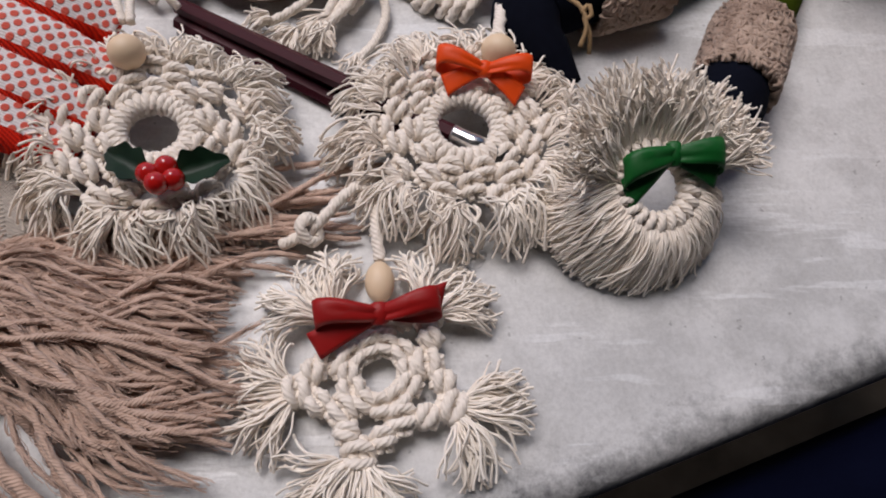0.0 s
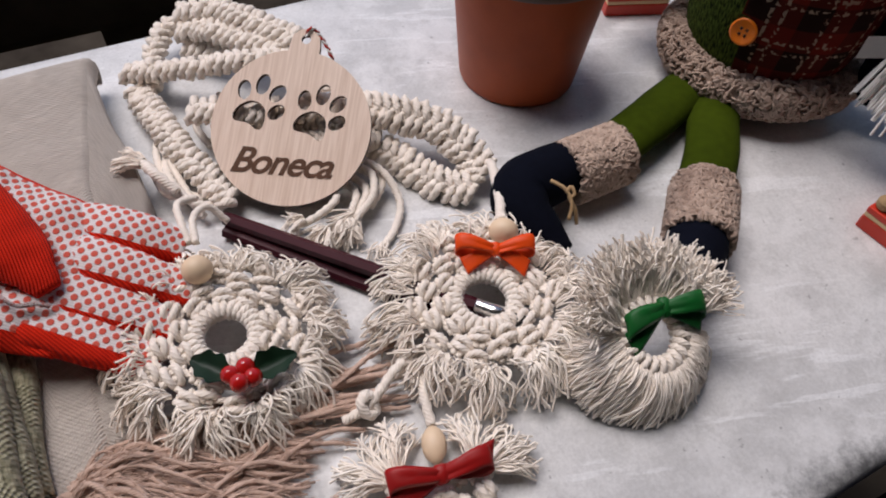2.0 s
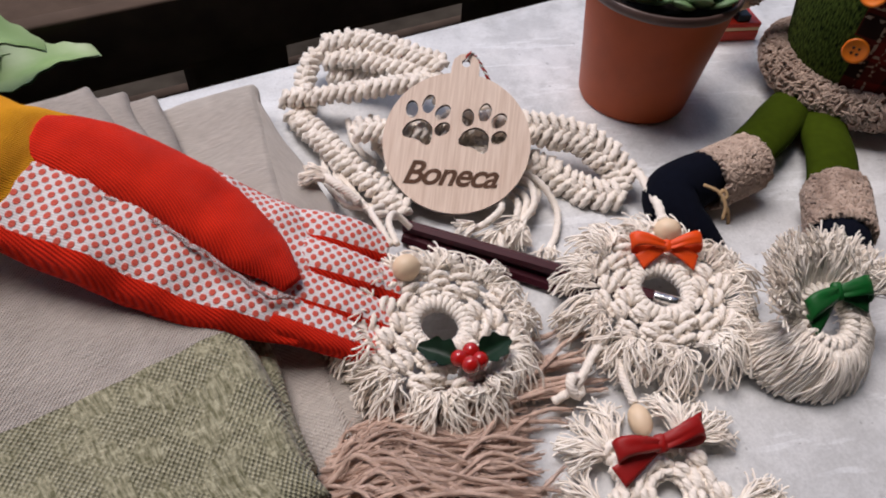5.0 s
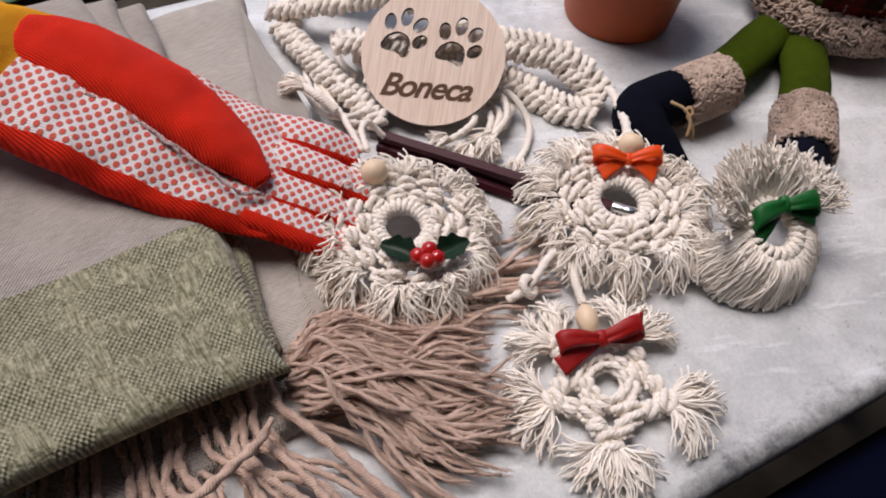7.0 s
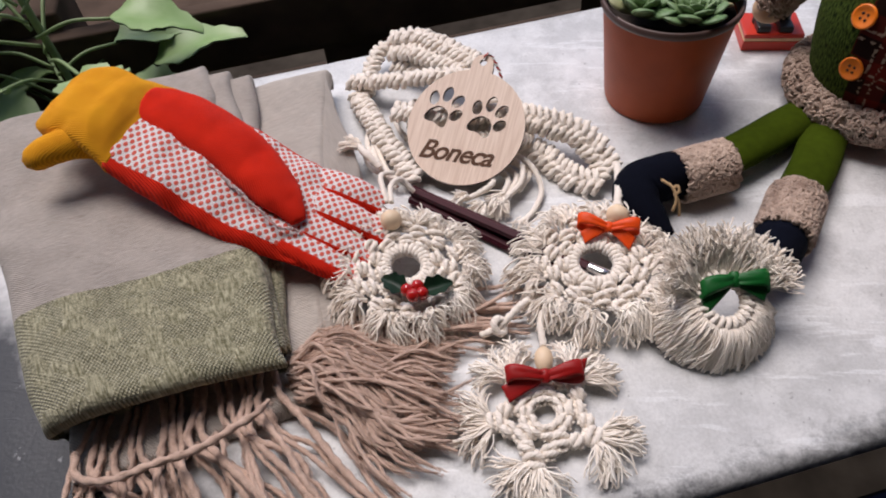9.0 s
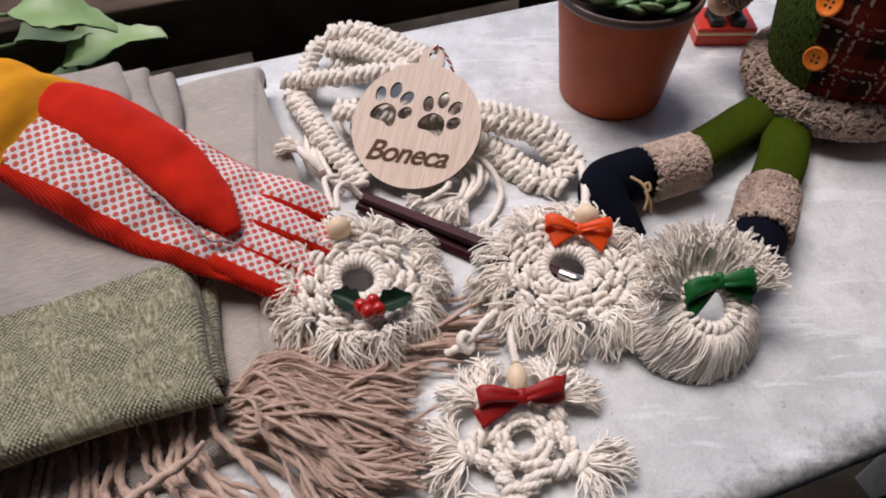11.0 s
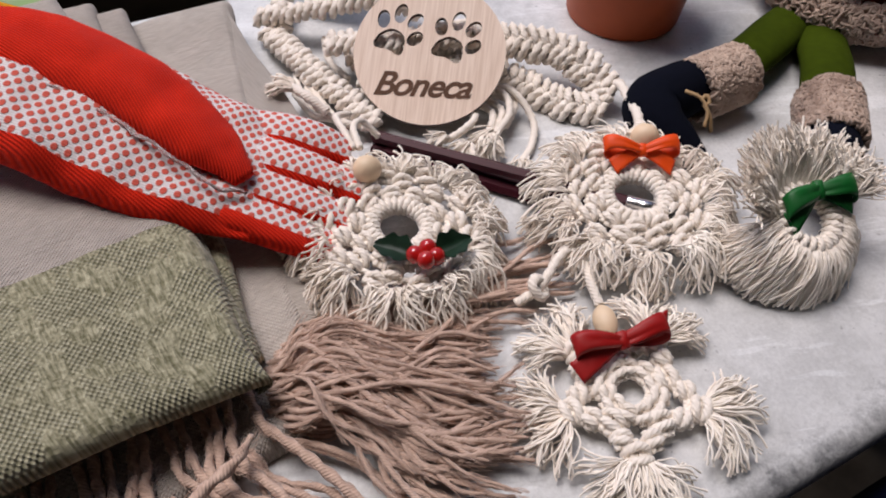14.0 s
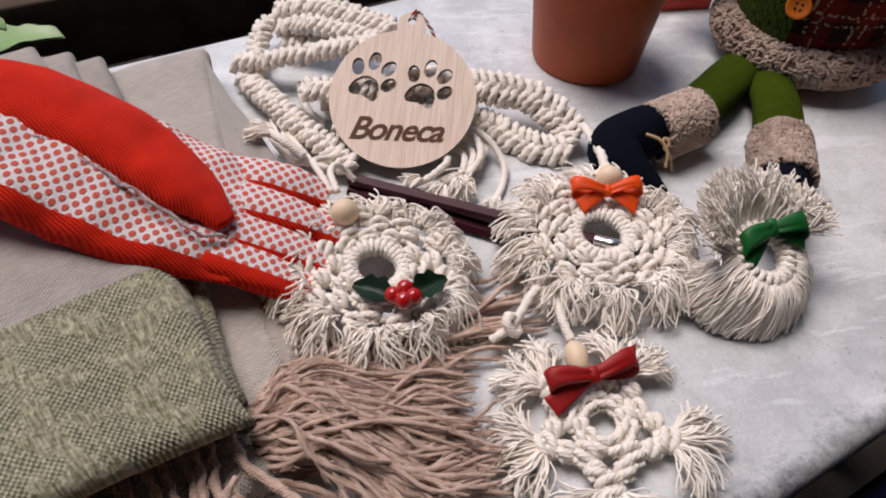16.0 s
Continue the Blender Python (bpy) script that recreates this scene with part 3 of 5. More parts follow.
def leaf_geo(g, base, direction, up, length, width, droop=0.3, fold=0.15, wave=0.0, mi=0, nu=9, nv=5, thick=0.0006, spiky=False, scallop=0.0):
    """A leaf blade with two skins: pointed oval, folded along its midrib, drooping to its tip."""
    d, upv = unit(direction), np.asarray(up, float)
    side = unit(np.cross(d, upv))
    upv = np.cross(side, d)
    ph = RNG.uniform(0, 6)

    def fn(sign):
        def f(u, v):
            w = width * np.sin(np.pi * np.clip(u * 0.94 + 0.03, 0, 1)) ** 0.75 * (1 - 0.25 * u)
            if spiky:
                w = w * (1 + 0.13 * np.cos(u * 3.0 * math.tau))
            else:
                w = w * (1 + scallop * np.cos(u * 6.0 * math.tau))
            s = (v - 0.5) * 2
            z = -droop * length * u**2 + fold * w * np.abs(s) + wave * length * np.sin(u * 9 + ph) * s * 0.5 + sign * thick
            return np.asarray(base) + (u * length)[..., None] * d + (s * w * 0.5)[..., None] * side + z[..., None] * upv
        return f

    grid_sheet(g, fn(0.5), nu, nv, mi)
    grid_sheet(g, fn(-0.5), nu, nv, mi)
    return g


def leafy_plant(at, n, length, m, label, spread=1.0, stem_len=0.12, height=0.16):
    root = thing("leafy_plant", at, label, "plant")
    at = np.array(at, float)
    part("stem", rope(Geo(), [at, at + [0.01, 0.0, height * 0.5], at + [0.0, 0.01, height]], 0.0042, 0.006, 0, 0), STEM, root)
    for i in range(n):
        a = i * 2.39996 + 0.4
        hgt = height * (0.35 + 0.65 * i / n)
        el = RNG.uniform(0.1, 0.8)
        d = np.array([math.cos(a) * math.cos(el) * spread, math.sin(a) * math.cos(el) * spread, math.sin(el)])
        b = at + [0, 0, hgt]
        e = b + d * stem_len * RNG.uniform(0.5, 1.0)
        g = Geo()
        rope(g, [b, (b + e) / 2 + [0, 0, 0.008], e], 0.0021, 0.006, 0, 0, sides=6, mi=1)
        leaf_geo(g, e, d + [0, 0, -0.1], (0, 0, 1), length * RNG.uniform(0.8, 1.2), length * 0.78, 0.35, 0.12, 0.08, nu=30, nv=7, thick=0.0022, scallop=0.09)
        part("leaf", g, [m, STEM], root)
    return root


leafy_plant(tuple(on_table(-0.33, 0.655, -0.24)), 18, 0.095, LEAF_PALE, "pale green broad-leaved succulent with scalloped leaves", height=0.26, stem_len=0.12)
leafy_plant(tuple(on_table(-0.50, 0.68, -0.26)), 16, 0.095, LEAF_PALE, "pale green broad-leaved succulent with scalloped leaves", height=0.24, stem_len=0.11)
leafy_plant(tuple(on_table(-0.78, 0.95, -0.72)), 14, 0.10, LEAF_PALE, "pale green leafy plant growing in the soil", height=0.3)
leafy_plant(tuple(on_table(-0.02, 0.60, -0.30)), 9, 0.035, LEAF_DARK, "small dark green succulent tucked in the pallet gap", height=0.1, stem_len=0.03)
leafy_plant(tuple(on_table(-0.22, 0.60, -0.30)), 9, 0.04, LEAF_DARK, "small dark green succulent tucked in the pallet gap", height=0.12, stem_len=0.03)

g = Geo()
for i in range(420):
    x, y, _ = on_table(RNG.uniform(-1.7, -0.35), RNG.uniform(0.75, 2.0))
    a = RNG.uniform(0, math.tau)
    leaf_geo(g, (x, y, -0.745 + RNG.uniform(0, 0.02)), (math.cos(a), math.sin(a), RNG.uniform(-0.1, 0.3)), (0, 0, 1), RNG.uniform(0.02, 0.06), RNG.uniform(0.012, 0.03), 0.1, 0.2, 0.1, nu=6, nv=3, thick=0.001)
tagged(part("leaf_litter", g, DRY), "dry brown leaf litter and bark on the soil", "leaf litter", kind="stuff")
m_ = 2600
b_ = np.stack([on_table(RNG.uniform(-1.9, -0.75), RNG.uniform(0.55, 1.7), -0.75) for _ in range(m_)])
t_ = np.linspace(0, 1, 5)[None, :, None]
lean = np.concatenate([RNG.normal(size=(m_, 2)) * 0.5, np.ones((m_, 1))], 1)[:, None, :]
grass_paths = b_[:, None, :] + lean * t_ * RNG.uniform(0.04, 0.12, (m_, 1, 1)) * np.array([1, 1, 1]) - np.array([0, 0, 0.02]) * t_**2
tagged(part("grass", strands(Geo(), grass_paths, 0.0016 * (1.05 - t_[0, :, 0])[None, :] * np.ones((m_, 1)), 3), GRASS), "patch of short green grass behind the table", "grass", kind="stuff")

# ---- the folded shawl ----
def pad(name, corners, ztop, thick, rim, m, parent, lump=0.004, nu=46, nv=46, seed=0.0, lens=(0.14, 0.28), voff=0.0, sag=0.0):
    """A folded cloth layer: a four-cornered pad with round folds all round."""
    c = np.array(corners, float)
    k = 9
    a = np.linspace(math.pi, 0.0, k)[:-1]

    def axis(n, length):
        t = np.linspace(0, 1, n)
        off = np.concatenate([-rim / length * np.sin(a), t * 0, rim / length * np.sin(a[::-1])])
        base = np.concatenate([np.zeros(k - 1), t, np.ones(k - 1)])
        low = np.concatenate([(1 - np.cos(a)) / 2, t * 0, (1 - np.cos(a[::-1])) / 2])
        return base + off, low

    us, lu = axis(nu, lens[0])
    vs, lv = axis(nv, lens[1])
    u, v = np.meshgrid(us, vs, indexing="ij")
    low = np.maximum(lu[:, None], lv[None, :])
    p2 = (c[0] * ((1 - u) * (1 - v))[..., None] + c[1] * (u * (1 - v))[..., None] + c[2] * (u * v)[..., None] + c[3] * ((1 - u) * v)[..., None])
    zt = ztop[0] * (1 - u) * (1 - v) + ztop[1] * u * (1 - v) + ztop[2] * u * v + ztop[3] * (1 - u) * v
    p = np.concatenate([p2, np.zeros(p2.shape[:2] + (1,))], -1)
    edge = np.maximum(np.abs(u - 0.5), np.abs(v - 0.5))
    p[..., 0] += wob(p, 22, 0.004, seed + 40).reshape(u.shape) * edge * 2
    p[..., 1] += wob(p, 22, 0.004, seed + 60).reshape(u.shape) * edge * 2
    zt = zt - sag * np.clip(1 - u / 0.35, 0, 1.2) ** 2 * np.clip(1 - v / 0.5, 0, 1.1)
    w = wob(p * [1, 1, 0], 16, lump, seed).reshape(u.shape) + wob(p * [1, 1, 0], 55, lump * 0.3, seed).reshape(u.shape)
    p[..., 2] = np.maximum(zt + w * (1 - low) - thick * low, 0.0008)
    g = Geo()
    n1, n2 = u.shape
    i, j = np.meshgrid(np.arange(n1 - 1), np.arange(n2 - 1), indexing="ij")
    f = np.stack([i * n2 + j, (i + 1) * n2 + j, (i + 1) * n2 + j + 1, i * n2 + j + 1], -1).reshape(-1, 4)
    uv = np.stack([u * lens[0], v * lens[1] + voff], -1).reshape(-1, 2)
    g.add(p.reshape(-1, 3), f.tolist(), uv[f.reshape(-1)])
    return part(name, g, m, parent)


shawl = thing("shawl", (-0.24, 0.2, 0.0), "folded beige linen shawl with olive green band and yarn fringe", "shawl")
pad("lower_layer", [(-0.248, 0.036), (-0.128, 0.094), (-0.172, 0.376), (-0.345, 0.30)], (0.014, 0.012, 0.028, 0.030), 0.02, 0.005, LINEN_PLAIN, shawl, 0.003, seed=3.0)
pad("corner_layer", [(-0.16, 0.115), (-0.126, 0.140), (-0.128, 0.275), (-0.17, 0.37)], (0.016, 0.012, 0.016, 0.026), 0.014, 0.004, LINEN_PLAIN, shawl, 0.002, seed=5.0, lens=(0.05, 0.2))
pad("middle_fold", [(-0.268, 0.082), (-0.152, 0.121), (-0.228, 0.352), (-0.37, 0.285)], (0.034, 0.026, 0.040, 0.048), 0.014, 0.006, LINEN, shawl, 0.003, seed=9.0)
pad("middle_fold", [(-0.266, 0.076), (-0.154, 0.114), (-0.243, 0.350), (-0.375, 0.278)], (0.046, 0.034, 0.046, 0.056), 0.014, 0.006, LINEN, shawl, 0.003, seed=12.0)
pad("top_fold", [(-0.258, 0.060), (-0.150, 0.104), (-0.262, 0.345), (-0.380, 0.262)], (0.058, 0.044, 0.052, 0.068), 0.017, 0.009, LINEN, shawl, 0.005, seed=15.0, sag=0.012)
pad("outer_wrap", [(-0.276, 0.080), (-0.240, 0.090), (-0.335, 0.29), (-0.380, 0.258)], (0.048, 0.044, 0.052, 0.060), 0.056, 0.024, LINEN, shawl, 0.003, seed=18.0, voff=0.035)


YARNS = []


def yarn(name, pts, r, amp=0.16, swing=0.0065):
    g = Geo()
    p = spline(pts, 30)
    s = np.linspace(0, 1, 30)[:, None]
    w = RNG.uniform(0.15, 1.0) * swing * np.sin(s * RNG.uniform(3, 9) + RNG.uniform(0, 6)) * np.sin(np.pi * np.clip(s * 1.1, 0, 1))
    w2 = RNG.uniform(0.0, 0.0012) * np.sin(s * RNG.uniform(9, 20) + RNG.uniform(0, 6))
    d = unit(p[-1] - p[0])
    p = p + (w + w2) * np.array([-d[1], d[0], 0.25 * RNG.normal()])
    p[:, 2] = np.maximum(p[:, 2], r * 0.9)
    rr = r * np.interp(s[:, 0], (0, 0.9, 1), (1, 1, 0.55))
    n = max(8, int(np.linalg.norm(np.diff(p, axis=0), axis=1).sum() / 0.0016))
    tube(g, spline(p, n), np.interp(np.linspace(0, 1, n), s[:, 0], rr), 8, 2, amp, r * 9)
    YARNS.append((p, r))
    return part(name, g, YARN, shawl)


# twisted strands that come out under the green band, lie over the hem and fall to the table
HEM_A, HEM_B = np.array([-0.246, 0.034]), np.array([-0.138, 0.086])
for i in range(17):
    t = (i + RNG.uniform(-0.3, 0.3)) / 17
    a = np.array([-0.250, 0.068]) * (1 - t) + np.array([-0.150, 0.108]) * t
    h = HEM_A * (1 - t) + HEM_B * t + RNG.normal(size=2) * 0.003
    e = np.array([-0.226, -0.010]) * (1 - t) + np.array([-0.078, 0.034]) * t + RNG.normal(size=2) * [0.012, 0.008]
    m = (h + e) / 2 + RNG.normal(size=2) * 0.006
    yarn("fringe_strand", [(*a, 0.0175), (*((a + h) / 2), 0.0178), (*h, 0.0172), (*m, 0.010 + RNG.uniform(0, 0.006)), (*e, 0.003)], 0.00185 * RNG.uniform(0.85, 1.15), 0.2, 0.004)
for i in range(24):
    t = (i + RNG.uniform(-0.4, 0.4)) / 24
    a = HEM_A * (1 - t) + HEM_B * t + np.array([-0.002, 0.004])
    e = np.array([-0.236, -0.012]) * (1 - t) + np.array([-0.070, 0.030]) * t + RNG.normal(size=2) * [0.017, 0.011]
    m = a * 0.55 + e * 0.45 + RNG.normal(size=2) * 0.007
    h = RNG.uniform(0.0, 0.014)
    yarn("fringe_strand", [(*a, 0.0085), (*(a * 0.75 + m * 0.25), 0.010 + h * 0.4), (*m, 0.005 + h * 0.6), (*e, 0.0022 + RNG.uniform(0, 0.004))], 0.00155 * RNG.uniform(0.75, 1.15), 0.18)
yarn("loose_strand", [(-0.250, 0.050, 0.020), (-0.243, 0.036, 0.021), (-0.222, 0.034, 0.026), (-0.19, 0.044, 0.029), (-0.158, 0.066, 0.028), (-0.150, 0.082, 0.024)], 0.0021, 0.2, 0.001)
# the woolly bunch that rounds a nose beside the band and sweeps along the table under the ornaments
for k in range(16):
    c = (k + 0.5) / 16
    ph, am, nodes = RNG.uniform(0, 6.3), RNG.uniform(0.002, 0.008), RNG.uniform(4, 10)
    for i in range(19):
        t = np.clip(c + RNG.normal() * 0.05, 0, 1)
        a = np.array([-0.136 - 0.008 * math.sin(math.pi * t), 0.090 + 0.042 * t]) + RNG.normal(size=2) * 0.002
        ang = radians(-17 + 26 * t + RNG.normal() * 10)
        ln = RNG.uniform(0.055, 0.100) * (1.0 - 0.08 * t)
        d = np.array([math.cos(ang), math.sin(ang)])
        side = np.array([-d[1], d[0]])
        z0 = (0.003 + 0.015 * RNG.uniform(0, 1) ** 0.8) * (0.75 + 0.4 * math.sin(math.pi * t) - 0.45 * t)
        q = []
        for s in (0.0, 0.12, 0.3, 0.5, 0.75, 1.0):
            off = am * math.sin(s * nodes + ph) * min(1, s * 3) + RNG.normal() * 0.0016 * s - 0.007 * s * s
            zz = z0 * (0.75 + 0.9 * math.sin(min(1, s * 2.2 + 0.15) * math.pi / 2) - 1.35 * max(0, s - 0.3)) + 0.0018
            q.append((*(a + d * ln * s + side * off), max(zz, 0.0018)))
        yarn("fringe_strand", q, 0.00098 * RNG.uniform(0.65, 1.35), 0.17, 0.006)
for i in range(30):
    a = np.array([-0.118, 0.134]) + RNG.normal(size=2) * [0.010, 0.006]
    e = np.array([-0.020, 0.152]) + RNG.normal(size=2) * [0.012, 0.010]
    z0 = RNG.uniform(0.004, 0.013)
    yarn("fringe_strand", [(*a, z0), (*(a * 0.6 + e * 0.4), z0 + 0.002), (*(a * 0.25 + e * 0.75), 0.008), (*e, 0.003)], 0.0011 * RNG.uniform(0.7, 1.3), 0.15)
# loose fibres that stand off the yarn
hair = []
for p, r in YARNS:
    k = RNG.integers(1, len(p) - 1, 60)
    d = unit_rows(RNG.normal(size=(60, 3)))
    al = unit_rows(p[k + 1] - p[k - 1])
    s = np.linspace(0, 1, 5)[None, :, None]
    ln = RNG.uniform(0.003, 0.009, (60, 1, 1))
    h = p[k][:, None, :] + d[:, None, :] * (r * 0.8 + 0.0013 * np.sin(s * 2.6)) + al[:, None, :] * ln * s
    h[..., 2] = np.maximum(h[..., 2], 0.0006)
    hair.append(h)
fuzz = part("fuzz", strands(Geo(), np.concatenate(hair), 0.00015, 3), YARN, shawl)
fuzz["kind"] = "stuff"


# ---- the garden glove ----
glove = thing("garden_glove", (-0.2, 0.21, 0.03), "red garden glove with dotted white palm and yellow cuff", "glove")


def loft(g, spine, side, half_w, half_t, n=60, sides=28, mi_fn=None, lump=0.0, seed=0.0, power=2.6):
    """A flattened tube: sections of half width and thickness along a spine; side: the width's direction."""
    sp = spline(spine, n)
    s = np.linspace(0, 1, n)
    ww = np.interp(s, np.linspace(0, 1, len(half_w)), half_w)
    tt = np.interp(s, np.linspace(0, 1, len(half_t)), half_t)
    tan = np.gradient(sp, axis=0)
    tan /= np.linalg.norm(tan, axis=1, keepdims=True)
    sd = np.asarray(side, float) - tan * (tan @ np.asarray(side, float))[:, None]
    sd /= np.linalg.norm(sd, axis=1, keepdims=True)
    nr = np.cross(sd, tan)
    nr *= np.sign(nr[:, 2:3])
    th = np.arange(sides) * math.tau / sides
    cx = np.sign(np.cos(th)) * np.abs(np.cos(th)) ** (2 / power)
    cz = np.sign(np.sin(th)) * np.abs(np.sin(th)) ** (2 / power)
    p = sp[:, None, :] + (ww[:, None] * cx)[..., None] * sd[:, None, :] + (tt[:, None] * cz)[..., None] * nr[:, None, :]
    if lump:
        p = p + (wob(p, 45, lump, seed) + wob(p, 110, lump * 0.35, seed)).reshape(n, sides)[..., None] * nr[:, None, :]
    length = np.concatenate([[0], np.cumsum(np.linalg.norm(np.diff(sp, axis=0), axis=1))])
    f, uv, mi = [], [], []
    for i in range(n - 1):
        for j in range(sides):
            k = (j + 1) % sides
            f.append((i * sides + j, i * sides + k, (i + 1) * sides + k, (i + 1) * sides + j))
            va, vb = ww[i] * cx[j], ww[i] * cx[k]
            vc, vd = ww[i + 1] * cx[k], ww[i + 1] * cx[j]
            uv += [(length[i], va), (length[i], vb), (length[i + 1], vc), (length[i + 1], vd)]
            mi.append(mi_fn(s[i], (cx[j] + cx[k]) / 2, (cz[j] + cz[k]) / 2) if mi_fn else 0)
    f += [tuple(range(sides - 1, -1, -1)), tuple((n - 1) * sides + j for j in range(sides))]
    uv += [(0, 0)] * (2 * sides)
    mi += [mi[0], mi[-1]]
    return g.add(p.reshape(-1, 3), f, uv, mi)


GL = unit((0.86, -0.42, 0))
GS = (0.38, 0.92, 0.0)
part("palm", loft(Geo(), [(-0.256, 0.238, 0.082), (-0.215, 0.225, 0.066), (-0.175, 0.212, 0.048), (-0.140, 0.203, 0.034)], GS, (0.036, 0.0405, 0.0415, 0.0375), (0.013, 0.014, 0.012, 0.0065),
                  mi_fn=lambda s, x, z: 0 if (z > 0.0 and x > -0.80 and x < 0.93) else 1, lump=0.0042, seed=2.0), [DOTS, RED_KNIT], glove)
g = loft(Geo(), [(-0.253, 0.238, 0.082), (-0.268, 0.243, 0.089), (-0.284, 0.249, 0.093), (-0.298, 0.253, 0.092), (-0.308, 0.256, 0.087), (-0.312, 0.257, 0.084)], GS, (0.0375, 0.0355, 0.034, 0.033, 0.0325, 0.032, 0.0315, 0.031, 0.030, 0.027, 0.016), (0.013, 0.015, 0.0165, 0.0165, 0.016, 0.0155, 0.015, 0.0145, 0.0135, 0.011, 0.005), lump=0.005, seed=4.0, power=2.8)
loft(g, [(-0.278, 0.226, 0.086), (-0.289, 0.219, 0.089), (-0.299, 0.212, 0.090), (-0.307, 0.206, 0.089), (-0.3125, 0.202, 0.088)], (0.25, 0.9, 0.1), (0.012, 0.0120, 0.0115, 0.0108, 0.0102, 0.0100, 0.0100, 0.0100, 0.0098, 0.0094, 0.0082, 0.004), (0.011, 0.0105, 0.0098, 0.0092, 0.0090, 0.0090, 0.0090, 0.0090, 0.0088, 0.0084, 0.0072, 0.003), n=36, sides=20, lump=0.0012, seed=8.0, power=2.0)
part("cuff", g, YELLOW_KNIT, glove)
part("thumb", loft(Geo(), [(-0.252, 0.252, 0.090), (-0.222, 0.245, 0.083), (-0.192, 0.230, 0.071), (-0.166, 0.209, 0.059), (-0.154, 0.197, 0.052), (-0.149, 0.191, 0.048)], GS, (0.0185, 0.0205, 0.0205, 0.0190, 0.0155, 0.005), (0.008, 0.009, 0.009, 0.0085, 0.007, 0.003), lump=0.0025, seed=6.0, power=2.1), RED_KNIT, glove)
sm = spline([(-0.232, 0.2275, 0.088), (-0.202, 0.2115, 0.075), (-0.175, 0.1925, 0.063), (-0.161, 0.1835, 0.054), (-0.149, 0.1845, 0.047)], 90)
ruffle = np.linspace(0, 47, 90)
sm = sm + np.stack([0.0005 * np.sin(ruffle), 0.0006 * np.cos(ruffle * 0.7), 0.0005 * np.sin(ruffle * 1.3) - 0.0012], -1)
part("seam", tube(Geo(), sm, 0.0010 + 0.0002 * np.sin(ruffle * 0.9), 8, flat=0.7), DOTS, glove, "ruffled white seam")
for k, (a, b, w) in enumerate((((-0.135, 0.231, 0.036), (-0.103, 0.224, 0.026), 0.0112), ((-0.142, 0.213, 0.036), (-0.099, 0.201, 0.022), 0.0112), ((-0.149, 0.196, 0.035), (-0.105, 0.184, 0.019), 0.0110), ((-0.155, 0.1815, 0.034), (-0.112, 0.168, 0.017), 0.0112))):
    a, b = np.array(a), np.array(b)
    part("finger", loft(Geo(), [a - (b - a) * 0.6 + [0, 0, 0.0005], a + [0, 0, 0.0035], (a + b) / 2 + [0, 0, 0.003], b], GS, (w * 0.9, w * 0.98, w * 0.95, w * 0.65), (0.006, 0.0065, 0.0065, 0.005), n=30, lump=0.0015, seed=k, power=2.8,
                        mi_fn=lambda s, x, z, k=k: 0 if (z > 0.05 and x > (-0.75 if k < 3 else -0.35)) else 1), [DOTS, RED_KNIT], glove)


# ---- macrame ornaments ----
CR = 0.0017


def place(p, c, ax):
    return np.asarray(p, float) @ np.asarray(ax).T + np.asarray(c)


def axes_of(turn=0.0, lean=0.0, roll=0.0):
    """Columns: own x, y, z; turned about z, then leaned back about its x, rolled about its y."""
    return np.array(Euler((radians(lean), radians(roll), radians(turn))).to_matrix())


def ring_part(c, ax, hole, wraps, root):
    rr, mn = hole + 0.0034, 0.0031
    ph = np.linspace(0, math.tau, wraps * 12 + 1)
    k = ph * wraps
    w = np.stack([(rr + mn * np.cos(k)) * np.cos(ph), (rr + mn * np.cos(k)) * np.sin(ph), mn * np.sin(k)], -1)
    return part("wrapped_ring", tube(Geo(), place(w, c, ax), CR, 9, 3, 0.2, 0.011), COTTON, root)


def square_knot(c, ax, ang, rad, root, s=1.0, r=CR):
    g = Geo()
    o = np.array([math.cos(ang), math.sin(ang), 0]) * rad
    ang = ang + RNG.normal() * 0.16
    er, et = np.array([math.cos(ang), math.sin(ang), 0]), np.array([-math.sin(ang), math.cos(ang), 0])
    jit = RNG.uniform(-0.0006, 0.0006, 4)
    for d in (-1, 1):
        q = [o + er * (-0.0062 * s) + et * d * 0.0011, o + et * d * 0.0017 + [0, 0, 0.0005], o + er * 0.0062 * s + et * d * 0.0013]
        rope(g, place(q, c, ax), r)
    for k, d in enumerate((-1, 1)):
        y = er * (d * 0.0021 * s + jit[k])
        q = [o + y + et * (-0.0044 * s) * 1 + er * d * -0.001 + [0, 0, -0.0016], o + y - et * 0.0036 * s + [0, 0, 0.0018], o + y + er * d * 0.0006 + [0, 0, 0.0036], o + y + et * 0.0036 * s + [0, 0, 0.0018], o + y + et * 0.0044 * s + er * d * -0.001 + [0, 0, -0.0016]]
        rope(g, place(q, c, ax), r * 1.05)
    return part("square_knot", g, COTTON, root)


def cord(c, ax, pts, root, name="cord", r=CR):
    return part(name, rope(Geo(), place(pts, c, ax), r), COTTON, root)


